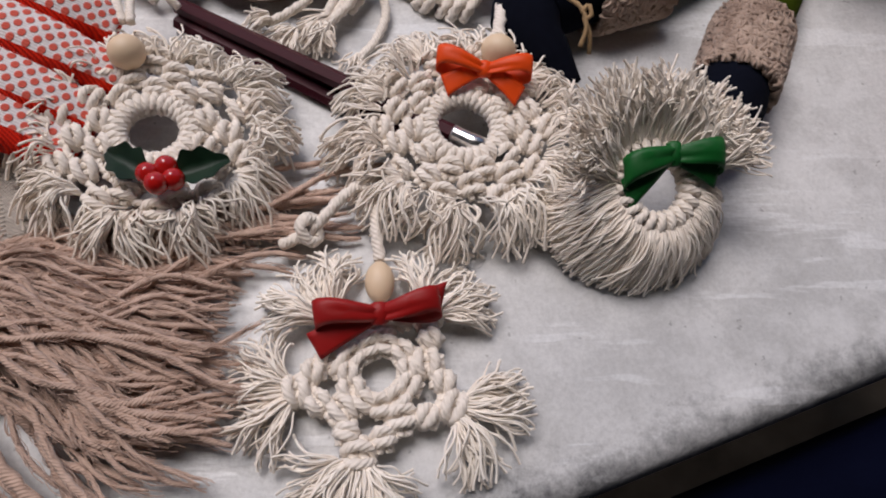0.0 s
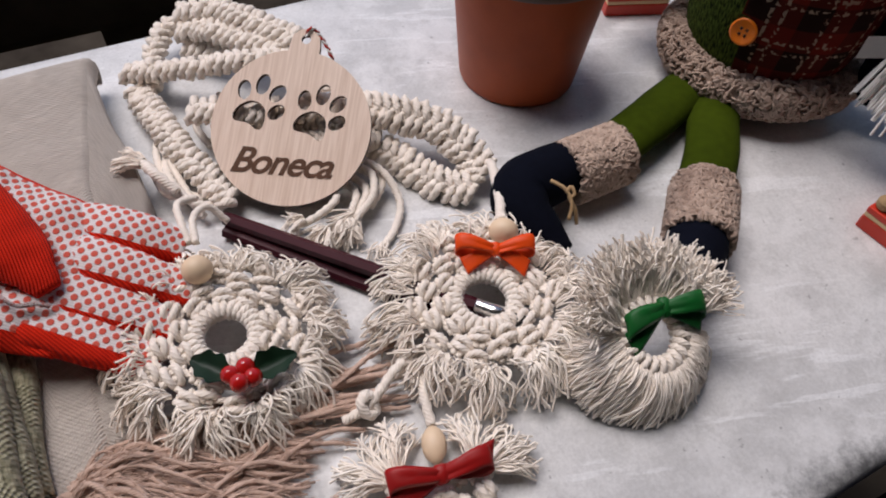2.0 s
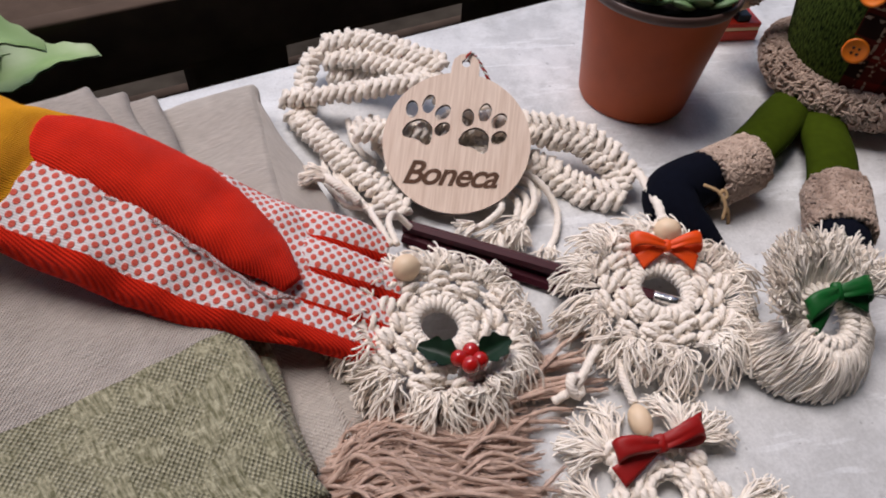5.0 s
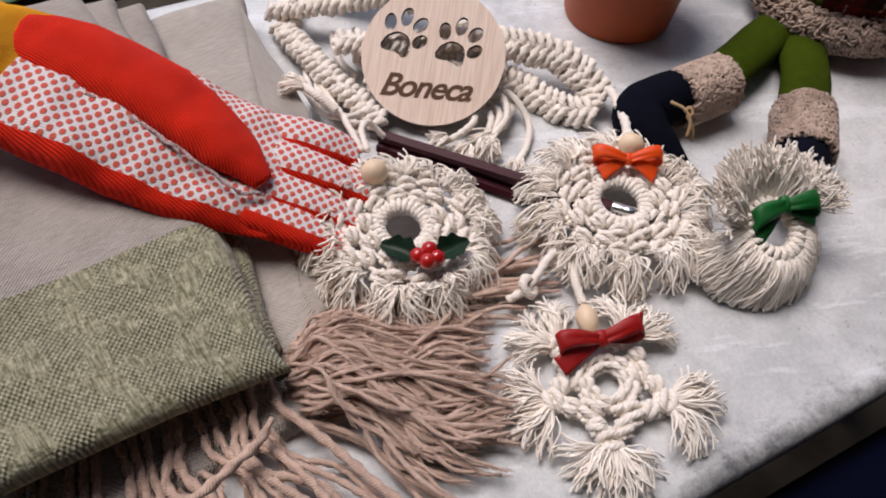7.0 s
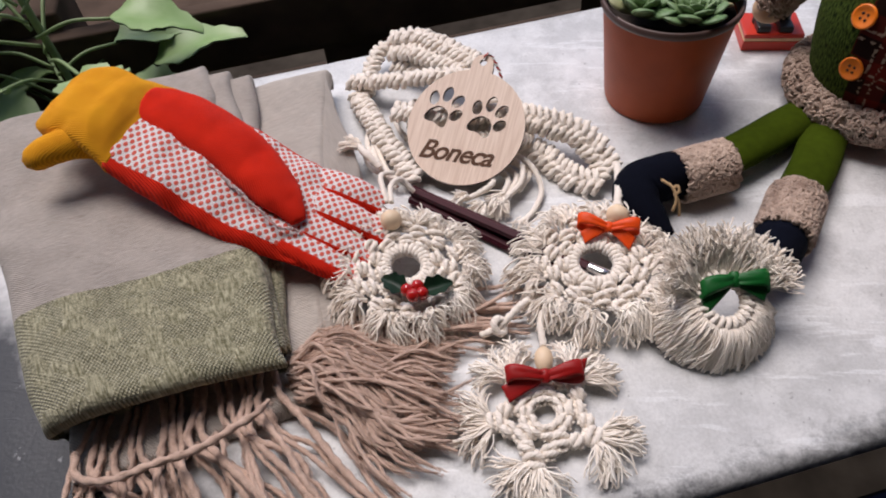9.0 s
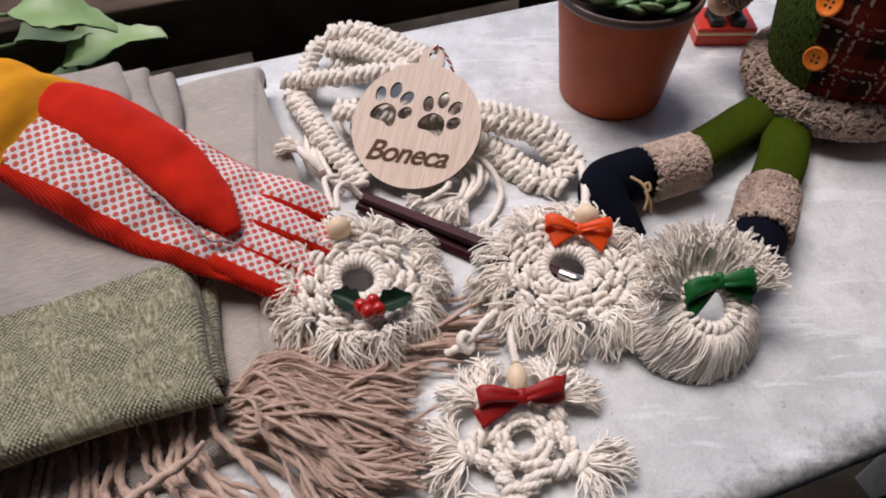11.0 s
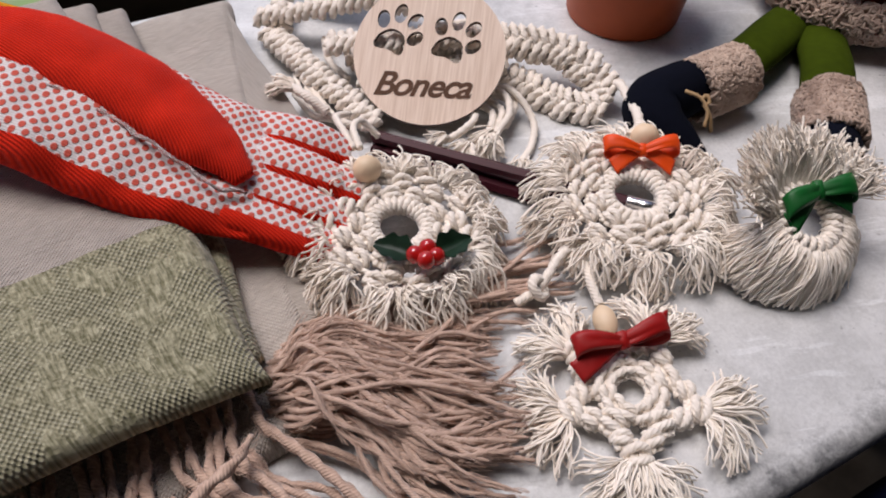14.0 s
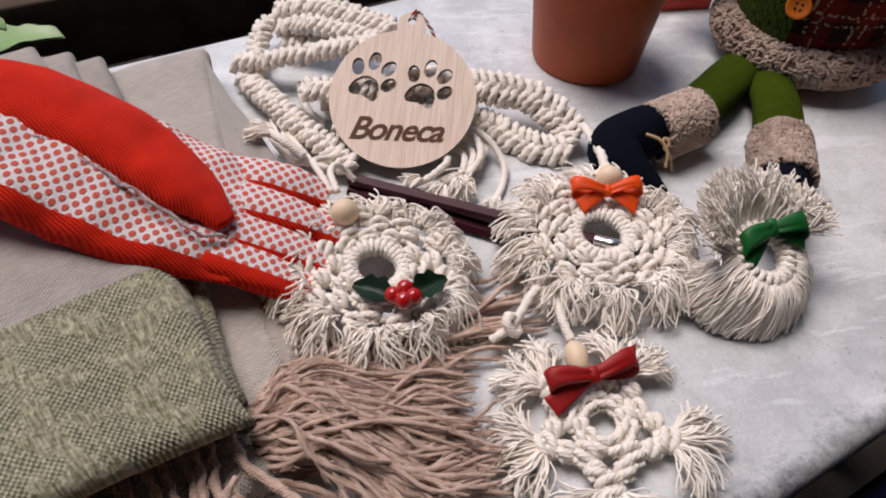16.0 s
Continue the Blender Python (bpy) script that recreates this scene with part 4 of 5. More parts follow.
def tuft(c, ax, ang, rad, length, n, spread, root, drop, curl=0.0013, lift=0.002, thick=0.00042, floor=0.0008, base_w=0.003, aim=None, locks=9):
    """A frayed cord end: strands that fan out in locks, wave and hook at their tips."""
    k = 12
    t = np.linspace(0, 1, k)[None, :]
    f = RNG.uniform(-1, 1, (n, 1)) * 0.9 + RNG.normal(size=(n, 1)) * 0.12
    a = (ang if aim is None else aim) + f * spread
    ln = length * RNG.uniform(0.66, 1.14, (n, 1)) * (1 - 0.15 * f**2)
    lock = np.clip(((f[:, 0] + 1) * 0.5 * locks).astype(int), 0, locks - 1)
    wv = curl * t * np.sin(t * RNG.uniform(3, 8, (n, 1)) + RNG.uniform(0, 6.3, (n, 1)))
    x0 = rad * math.cos(ang) - math.sin(ang) * f * base_w
    y0 = rad * math.sin(ang) + math.cos(ang) * f * base_w
    bend = (RNG.normal(size=locks)[lock][:, None] * 0.42 + RNG.normal(size=(n, 1)) * 0.22) * t**1.4 * 1.4
    x = x0 + np.cumsum(np.cos(a + bend) * ln / k, 1) - np.sin(a) * wv
    y = y0 + np.cumsum(np.sin(a + bend) * ln / k, 1) + np.cos(a) * wv
    rise = lift * RNG.uniform(0.4, 1.5, locks)[lock][:, None]
    z = RNG.uniform(-0.002, 0.003, (n, 1)) + rise * np.sin(t * 2.4) - (drop + RNG.uniform(-0.003, 0.003, (n, 1))) * t**1.8 + wv * 0.6
    p = np.stack([x, y, z], -1).reshape(-1, 3)
    p = place(p, c, ax)
    p[:, 2] = np.maximum(p[:, 2], floor + RNG.uniform(0, 0.0012, len(p)))
    rr = thick * RNG.uniform(0.75, 1.25, (n, 1)) * np.interp(t, (0, 0.85, 1), (1, 1, 1.25))
    return part("tuft", strands(Geo(), p.reshape(n, k, 3), rr, 4), COTTON_FRINGE, root)


def ribbon(name, fn, m, root, nu=28, nv=6, width=0.008):
    ob = part(name, grid_sheet(Geo(), fn, nu, nv, uvfn=lambda u, v: np.stack([u * 0.04, v * width], -1)), m, root)
    ob.modifiers.new("thickness", "SOLIDIFY").thickness = 0.0004
    return ob


def bow(c, ax, half, rw, m, root, label, tail=0.8, tilt=(0.1, -0.1), droop=(1.0, 1.2)):
    """A ribbon bow: two loops, two tails and the knot, as a part with pieces of its own."""
    knot = Geo()
    kx = half * 0.15
    lathe(knot, [(kx * 0.5, -rw * 0.42), (kx * 0.95, -rw * 0.36), (kx, 0), (kx * 0.95, rw * 0.36), (kx * 0.5, rw * 0.42)], (0, 0, 0), 18, np.diag([1, 1, 1]) @ np.array([[1, 0, 0], [0, 0, 1], [0, -0.8, 0]], float))
    knot.v = [place(v + [0, 0, 0.0018], c, ax) for v in knot.v]
    body = part("bow", knot, m, root, label)
    for sgn, tl in ((-1, tilt[0]), (1, tilt[1])):
        def loop(u, v, sgn=sgn, tl=tl):
            x = half * (1 - np.cos(math.tau * u)) / 2
            z = 0.0022 + half * 0.22 * np.sin(math.tau * u) * (0.3 + 0.7 * np.sin(np.pi * u))
            w = rw * (0.45 + 0.55 * (x / half) ** 0.7)
            y = (v - 0.5) * w + tl * x + 0.16 * half * np.sin(math.tau * u) * (x / half)
            return place(np.stack([sgn * x, y, z + 0.0012 * np.sin(v * 3) * (x / half) + 0.0009 * np.sin(v * 11 + sgn + 2 * u) * (1 - x / half)], -1).reshape(-1, 3), c, ax).reshape(u.shape + (3,))

        def tails(u, v, sgn=sgn):
            x = half * tail * u
            w = rw * (0.5 + 0.5 * u**0.5)
            y = (v - 0.5) * w - (droop[0] if sgn < 0 else droop[1]) * rw * u**1.2
            cut = 0.0018 * (v - 0.5) * u * 2
            z = 0.0006 + 0.002 * np.sin(u * 3.0) * (0.6 + 0.6 * v)
            return place(np.stack([sgn * (x + cut), y, z], -1).reshape(-1, 3), c, ax).reshape(u.shape + (3,))

        ribbon("loop", loop, m, body, width=rw)
        ribbon("tail", tails, m, body, nu=16, width=rw)
    return body


def bead_part(at, r, long, root, turn=0.0):
    h = np.linspace(-1, 1, 15)
    prof = [(max(r * math.sqrt(max(1 - q * q, 0)), r * 0.28), q * r * long * (1 if abs(q) < 1 else 0.98)) for q in h]
    ax = np.array(Euler((radians(-90 + 8), 0, radians(turn))).to_matrix())
    return part("wooden_bead", lathe(Geo(), prof, at, 28, ax), BEECH, root)


def wreath(name, c, ax, hole, sectors, rows, tufts, tuft_len, label, drop, wraps=28, n_tuft=92, spread=0.98, phase=0.0):
    root = thing(name, (c[0], c[1], max(c[2] - 0.008, 0)), label, "ornament", "macrame ornaments")
    ring_part(c, ax, hole, wraps, root)
    last = None
    for q, rad in enumerate(rows):
        for i in range(sectors):
            ang = phase + (i + 0.5 * (q % 2)) * math.tau / sectors + RNG.normal() * 0.035
            square_knot(c, ax, ang, rad * RNG.uniform(0.98, 1.02), root, RNG.uniform(0.80, 0.95) + 0.05 * q, 0.00155)
            if q:
                for d in (-0.5, 0.5):
                    a2 = ang + d * math.tau / sectors
                    for w in (-0.0010, 0.0012):
                        p0 = np.array([math.cos(a2 - d * 0.1) * (last + 0.003) - w * math.sin(a2), math.sin(a2 - d * 0.1) * (last + 0.003) + w * math.cos(a2), -0.0006])
                        p1 = np.array([math.cos(ang) * (rad - 0.003) - w * math.sin(ang), math.sin(ang) * (rad - 0.003) + w * math.cos(ang), -0.0004])
                        cord(c, ax, [p0, (p0 + p1) / 2 + [0, 0, 0.0012], p1], root, r=0.00125)
        last = rad
    for k, ang in enumerate(tufts):
        tuft(c, ax, ang, last + 0.0005, tuft_len * RNG.uniform(0.88, 1.1), n_tuft, spread, root, drop * RNG.uniform(0.6, 1.1), curl=0.0026, lift=0.0050, base_w=0.0022, thick=0.00047)
        tuft(c, ax, ang + 0.2, last - 0.001, tuft_len * 0.72, n_tuft // 5, spread * 1.2, root, drop * 0.25, curl=0.003, lift=0.0065, base_w=0.004)
    return root


def even(n, off=0.0):
    return [off + i * math.tau / n for i in range(n)]


# holly wreath, lying on the fringe and the glove's fingers
C1, A1 = (-0.0835, 0.176, 0.0215), axes_of(-12, 2, 6)
w1 = wreath("macrame_wreath", C1, A1, 0.0102, 10, (0.0196, 0.0270, 0.0340), even(10, 0.3), 0.0205, "round cream macrame wreath with holly leaves and red berries", 0.016)
bead_part((-0.0950, 0.2065, 0.032), 0.0070, 0.95, w1, 20)
for p in ([(-0.100, 0.224, 0.030), (-0.104, 0.236, 0.032), (-0.107, 0.250, 0.030), (-0.100, 0.259, 0.024)], [(-0.097, 0.224, 0.030), (-0.099, 0.240, 0.030), (-0.094, 0.252, 0.024), (-0.086, 0.250, 0.014)]):
    part("hanging_cord", rope(Geo(), p, 0.0018), COTTON, w1)
for k, (dx, dy, rz) in enumerate(((-0.013, 0.0035, 150), (0.012, 0.0015, 22))):
    g = Geo()
    base = np.array([-0.0755, 0.150, 0.0275])
    d = np.array([math.cos(radians(rz)), math.sin(radians(rz)), 0.12])
    leaf_geo(g, base + d * 0.004, d, (0, -0.3, 1), 0.0205, 0.0140, 0.18, 0.35, 0.05, nu=26, nv=7, spiky=True, thick=0.0007)
    part("holly_leaf", g, HOLLY, w1, "dark green glossy holly leaf")
for bx, by, bz in ((-0.0795, 0.1515, 0.0305), (-0.0735, 0.1545, 0.0305), (-0.0705, 0.1495, 0.0300), (-0.0755, 0.1465, 0.0320)):
    q = np.linspace(-1, 1, 13)
    part("berry", lathe(Geo(), [(max(0.0041 * math.sqrt(1 - h * h), 0.0004), 0.0043 * h) for h in q], (bx, by, bz), 20), BERRY, w1, "shiny red berry")

# wreath with the orange bow, over the pencils
C2, A2 = (0.0348, 0.1825, 0.0175), axes_of(0, 3, 0)
w2 = wreath("macrame_wreath", C2, A2, 0.0112, 10, (0.0204, 0.0274, 0.0340), even(10, 0.15), 0.0225, "round cream macrame wreath with an orange satin bow", 0.014)
bead_part((0.0505, 0.2165, 0.0255), 0.0074, 0.9, w2, -20)
part("hanging_cord", rope(Geo(), [(0.0505, 0.2235, 0.026), (0.053, 0.236, 0.026), (0.055, 0.252, 0.022), (0.056, 0.268, 0.020), (0.055, 0.28, 0.012)], 0.0026), COTTON, w2)
bow((0.0432, 0.2040, 0.0275), axes_of(-6, 28, 0), 0.0192, 0.0080, SATIN_ORANGE, w2, "orange satin ribbon bow", tilt=(0.12, 0.08))

# small star with the dark red bow
C4, A4 = (0.0005, 0.0845, 0.0068), axes_of(0, 0, 0)
ANG4 = [radians(a) for a in (52, 128, 190, 256, 335)]
w4 = thing("macrame_star", (C4[0], C4[1], 0.0), "small cream macrame star with five tassels and a dark red bow", "ornament", "macrame ornaments")
def polar(a, r, z=0.0):
    return np.array([math.cos(a) * r, math.sin(a) * r, z])


part("ring", tube(Geo(), place([polar(a, 0.0098) for a in np.linspace(0, math.tau, 60)], C4, A4), 0.0019, 10), COTTON, w4)
for i in range(11):
    square_knot(C4, A4, i * math.tau / 11 + 0.2, 0.0108 * RNG.uniform(0.97, 1.03), w4, RNG.uniform(0.72, 0.82), 0.00165)
for i, a in enumerate(ANG4):
    b = ANG4[(i + 1) % 5]
    b = b + math.tau if b < a else b
    am = (a + b) / 2
    # a pair of arms leaves the ring between two points and runs to both of them
    square_knot(C4, A4, am, 0.0168, w4, 1.0, 0.0018)
    for sg, end in ((-1, a), (1, b)):
        q0, q1 = polar(am + sg * 0.10, 0.0190), polar(end - sg * 0.10, 0.0262)
        for w in (-0.0016, 0.0016):
            nrm = unit(np.cross(q1 - q0, (0, 0, 1))) * w
            cord(C4, A4, [q0 + nrm, (q0 + q1) / 2 - nrm * 0.6 + [0, 0, 0.0016 if w > 0 else 0.0], q1 + nrm], w4, r=0.00185)
        mid = (q0 + q1) / 2
        square_knot(C4, A4, math.atan2(mid[1], mid[0]), float(np.hypot(mid[0], mid[1])), w4, 0.72, 0.0017)
    square_knot(C4, A4, a, 0.0278, w4, 1.05, 0.0018)
    tuft(C4, A4, a, 0.0295, 0.0235, 150, 1.2, w4, 0.005, base_w=0.005, curl=0.002, lift=0.004)
bead_part((0.0008, 0.1195, 0.0075), 0.0054, 1.45, w4, 0)
part("hanging_cord", rope(Geo(), [(0.001, 0.128, 0.008), (-0.0005, 0.140, 0.011), (-0.001, 0.151, 0.013), (-0.006, 0.157, 0.014), (-0.013, 0.152, 0.014), (-0.019, 0.145, 0.013), (-0.026, 0.139, 0.010), (-0.036, 0.136, 0.006)], 0.0022), COTTON, w4)
part("cord_knot", rope(Geo(), [(-0.022, 0.143, 0.010), (-0.026, 0.1435, 0.014), (-0.028, 0.139, 0.014), (-0.0255, 0.1355, 0.010), (-0.022, 0.138, 0.008), (-0.023, 0.143, 0.012), (-0.027, 0.141, 0.0155)], 0.0022), COTTON, w4)
bow((0.0005, 0.1035, 0.0165), axes_of(9, 26, 0), 0.0215, 0.0095, SATIN_RED, w4, "dark red grosgrain ribbon bow", tail=1.08, tilt=(0.10, 0.02), droop=(0.8, -0.25))

# shaggy ring with the green bow, leaning on the doll's boot
C3, A3 = (0.1020, 0.1465, 0.0300), axes_of(8, 22, 6)
w3 = thing("shaggy_ring", (0.1, 0.145, 0.0), "shaggy cream cord ring with long fringe and a green satin bow", "ornament", "macrame ornaments")
ring_part(C3, A3, 0.0106, 22, w3)
for i in range(44):
    a = i * math.tau / 44 + 0.05
    up = math.sin(a)
    d = math.degrees(a) % 360
    if up < 0.10:
        aim = a + radians((266 - (d if d > 90 else d + 360)) * 0.22)
        tuft(C3, A3, a, 0.0155, 0.0225, 84, 0.20, w3, 0.0225, lift=0.0025, curl=0.0016, base_w=0.0018, aim=aim, thick=0.00037)
    else:
        aim = a + radians((98 - d) * 0.18)
        tuft(C3, A3, a, 0.0150, 0.0262 * RNG.uniform(0.85, 1.08), 88, 0.28, w3, -0.008, lift=0.004, curl=0.0024, base_w=0.0020, aim=aim, thick=0.00037)
bow((0.1062, 0.1540, 0.0395), axes_of(6, 34, 4), 0.0195, 0.0110, SATIN_GREEN, w3, "deep green satin ribbon bow", tail=0.95, tilt=(-0.32, -0.10), droop=(1.25, 0.7))

# ---- pencils ----
PD = unit((0.845, -0.535, 0))
PN = np.array([-PD[1], PD[0], 0])


def pencil(at, length, roll, ferrule, rise=0.0):
    PD = unit(np.array([0.845, -0.535, rise]))
    at = np.asarray(at, float)
    root = thing("pencil", tuple(at), "dark burgundy lacquered hexagonal pencil" + (" with a silver ferrule" if ferrule else ""), "pencil", "pencils on the table")
    ax = np.array([PN, np.cross(PD, PN), PD]).T
    r = 0.0036
    g = lathe(Geo(), [(r * 0.94, 0), (r, 0.0006), (r, length)], at, 6, ax @ np.array(Euler((0, 0, roll)).to_matrix()))
    part("shaft", g, BURGUNDY, root, smooth=False)
    part("core", lathe(Geo(), [(r * 0.35, -0.0003), (r * 0.35, 0.001)], at, 12, ax), PENCIL_END, root)
    if ferrule:
        e = at + PD * length
        part("ferrule", lathe(Geo(), [(r * 1.0, 0), (r * 1.06, 0.001), (r * 0.98, 0.0035), (r * 1.06, 0.005), (r * 0.98, 0.0065), (r * 1.06, 0.008), (r * 1.02, 0.016)], e, 22, ax), SILVER, root)
        part("tip", lathe(Geo(), [(r * 0.95, 0.016), (r * 0.95, 0.023), (r * 0.7, 0.025)], e, 18, ax), BLACK_PAINT, root)
    return root


P0 = np.array([-0.0875, 0.2595, 0])
pencil(P0 + [0, 0, 0.0036], 0.150, 0.3, False)
pencil(P0 - PN * 0.0068 + PD * 0.002 + [0, 0, 0.0036], 0.150, 0.1, False)
pencil(P0 - PN * 0.0032 + PD * 0.001 + [0, 0, 0.0097], 0.1405, 0.45, True, 0.045)

# ---- macrame strap with its ornament ----
strap = thing("macrame_strap", (-0.06, 0.33, 0.0), "long cream macrame strap lying in loose coils on the table", "strap")


def sennit(pts, width, up=(0, 0, 1), step=0.0054, r=0.0023):
    """A plaited band along pts: slanting cords meet in a chevron on both faces over a core."""
    pts = np.asarray(pts, float)
    length = np.linalg.norm(np.diff(pts, axis=0), axis=1).sum()
    n = int(length / step)
    p = spline(pts, n * 2 + 1)
    tan = np.gradient(p, axis=0)
    tan /= np.linalg.norm(tan, axis=1, keepdims=True)
    up = np.asarray(up, float)
    core = part("braid", tube(Geo(), p, 0.3 * width, 10, flat=0.45), COTTON, strap)
    for i in range(n):
        c, t = p[2 * i + 1], tan[2 * i + 1]
        s = unit(np.cross(t, up))
        nrm = np.cross(s, t)
        for d in (-1, 1):
            c2 = c + t * step * (0.25 * d) + RNG.normal(size=3) * 0.0005
            g = Geo()
            q = [c2 + s * d * width * 0.06 - nrm * r * 1.3 - t * step * 0.5, c2 + s * d * width * 0.40 - nrm * r * 0.9 - t * step * 0.35, c2 + s * d * width * 0.52 - t * step * 0.15, c2 + s * d * width * 0.40 + nrm * r * 1.1 + t * step * 0.15,
                 c2 + s * d * width * 0.14 + nrm * r * 1.7 + t * step * 0.5, c2 - s * d * width * 0.06 + nrm * r * 0.9 + t * step * 0.75]
            rope(g, q, r * RNG.uniform(0.86, 1.12), 0.0012, 3, 0.26, sides=9)
            part("plait", g, COTTON, core)


sennit([(-0.152, 0.380, 0.012), (-0.128, 0.372, 0.018), (-0.103, 0.366, 0.024), (-0.075, 0.362, 0.030), (-0.05, 0.36, 0.03)], 0.0125)
sennit([(-0.145, 0.372, 0.006), (-0.133, 0.345, 0.010), (-0.110, 0.303, 0.012), (-0.086, 0.268, 0.008)], 0.0135)
sennit([(-0.122, 0.423, 0.024), (-0.098, 0.418, 0.030), (-0.07, 0.395, 0.034), (-0.045, 0.372, 0.034)], 0.0160)
sennit([(-0.118, 0.405, 0.010), (-0.10, 0.398, 0.014), (-0.07, 0.382, 0.018), (-0.045, 0.365, 0.018)], 0.0150)
sennit([(-0.122, 0.424, 0.020), (-0.132, 0.410, 0.016), (-0.137, 0.390, 0.010), (-0.137, 0.365, 0.007)], 0.0110)
sennit([(-0.020, 0.325, 0.020), (0.008, 0.312, 0.024), (0.030, 0.302, 0.022), (0.046, 0.285, 0.016), (0.052, 0.270, 0.010)], 0.0180, up=(-0.35, -0.55, 0.75))
sennit([(-0.015, 0.312, 0.006), (0.006, 0.294, 0.006), (0.026, 0.272, 0.006), (0.044, 0.263, 0.008)], 0.0165, up=(-0.3, -0.4, 0.85))
sennit([(-0.095, 0.335, 0.009), (-0.07, 0.322, 0.013), (-0.045, 0.325, 0.013), (-0.02, 0.335, 0.010)], 0.0150)
sennit([(-0.085, 0.300, 0.006), (-0.065, 0.312, 0.008), (-0.035, 0.315, 0.009), (-0.01, 0.322, 0.010)], 0.0140)
sennit([(-0.108, 0.330, 0.022), (-0.075, 0.320, 0.026), (-0.035, 0.318, 0.028), (0.0, 0.326, 0.020)], 0.0165)
sennit([(-0.090, 0.300, 0.013), (-0.060, 0.298, 0.016), (-0.030, 0.300, 0.016), (-0.005, 0.308, 0.012)], 0.0150)
sennit([(-0.120, 0.412, 0.018), (-0.102, 0.404, 0.025), (-0.078, 0.386, 0.029), (-0.050, 0.366, 0.030)], 0.0160)
for q in ([(-0.03, 0.30, 0.010), (-0.006, 0.280, 0.014), (0.004, 0.262, 0.006), (0.000, 0.245, 0.003), (-0.009, 0.231, 0.003)], [(-0.04, 0.285, 0.008), (-0.020, 0.268, 0.010), (-0.025, 0.25, 0.008), (-0.034, 0.247, 0.004)],
          [(-0.03, 0.29, 0.006), (-0.014, 0.270, 0.010), (-0.018, 0.256, 0.008), (-0.028, 0.242, 0.005)], [(-0.13, 0.30, 0.010), (-0.120, 0.278, 0.010), (-0.108, 0.272, 0.010), (-0.100, 0.262, 0.006)],
          [(-0.125, 0.315, 0.01), (-0.112, 0.285, 0.008), (-0.104, 0.268, 0.006)], [(-0.11, 0.36, 0.006), (-0.108, 0.335, 0.006), (-0.098, 0.315, 0.006)], [(-0.095, 0.36, 0.008), (-0.096, 0.335, 0.007), (-0.088, 0.31, 0.006)],
          [(-0.045, 0.352, 0.012), (-0.024, 0.344, 0.02), (-0.012, 0.345, 0.018), (-0.004, 0.338, 0.008)]):
    part("loose_cord", rope(Geo(), q, 0.0021), COTTON, strap)
IDENT = np.eye(3)
tuft((-0.036, 0.246, 0.006), IDENT, radians(235), 0.0, 0.016, 60, 0.6, strap, 0.004)
tuft((-0.026, 0.248, 0.008), IDENT, radians(265), 0.0, 0.014, 50, 0.6, strap, 0.005)
tuft((-0.008, 0.234, 0.003), IDENT, radians(245), 0.0, 0.012, 30, 0.4, strap, 0.002)
tuft((-0.128, 0.288, 0.022), IDENT, radians(155), 0.0, 0.016, 60, 0.55, strap, 0.002, floor=0.018)
for q in ([(-0.035, 0.29, 0.008), (-0.012, 0.279, 0.014), (-0.010, 0.262, 0.012), (-0.020, 0.250, 0.008)], [(-0.04, 0.28, 0.006), (-0.030, 0.262, 0.012), (-0.040, 0.252, 0.010), (-0.050, 0.250, 0.006)], [(-0.02, 0.29, 0.006), (-0.004, 0.276, 0.008), (-0.012, 0.258, 0.006)],
          [(-0.12, 0.33, 0.006), (-0.122, 0.30, 0.008), (-0.112, 0.276, 0.012), (-0.103, 0.266, 0.012), (-0.094, 0.268, 0.008)], [(-0.128, 0.345, 0.006), (-0.128, 0.31, 0.007), (-0.118, 0.287, 0.006), (-0.100, 0.275, 0.005)]):
    part("loose_cord", rope(Geo(), q, 0.0021), COTTON, strap)
tuft((-0.020, 0.251, 0.009), IDENT, radians(225), 0.0, 0.019, 60, 0.5, strap, 0.007)
tuft((-0.047, 0.252, 0.007), IDENT, radians(200), 0.0, 0.014, 45, 0.5, strap, 0.004)
part("frayed_knot", rope(Geo(), [(-0.112, 0.272, 0.016), (-0.122, 0.28, 0.022), (-0.129, 0.289, 0.022)], 0.0028), COTTON, strap)

tag = thing("wooden_tag", (-0.051, 0.265, 0.005), "round laser-cut plywood tag with two paw prints and a name", "tag")
TAG_AX = axes_of(-17.5, 31, 0)
TAG_C = np.array([-0.0505, 0.299, 0.0305])
TAG_R = 0.0438


def tag_point(x, y, z=0.0):
    return tuple(place([(x, y, z)], TAG_C, TAG_AX)[0])


def flat_cut(outer, holes, thick):
    """A plate with openings cut through it, as vertices and faces (own x, y, z)."""
    cu = bpy.data.curves.new("cut", "CURVE")
    cu.dimensions, cu.fill_mode, cu.extrude, cu.bevel_depth = "2D", "BOTH", thick / 2, 0.0
    for loop in [outer] + holes:
        sp = cu.splines.new("POLY")
        sp.points.add(len(loop) - 1)
        for q, (x, y) in zip(sp.points, loop):
            q.co = (x, y, 0, 1)
        sp.use_cyclic_u = True
    ob = bpy.data.objects.new("cut", cu)
    scene.collection.objects.link(ob)
    me = bpy.data.meshes.new_from_object(ob.evaluated_get(bpy.context.evaluated_depsgraph_get()))
    v = np.array([tuple(x.co) for x in me.vertices])
    f = [tuple(p.vertices) for p in me.polygons]
    nz = [abs(p.normal.z) for p in me.polygons]
    bpy.data.objects.remove(ob)
    bpy.data.curves.remove(cu)
    return v, f, nz


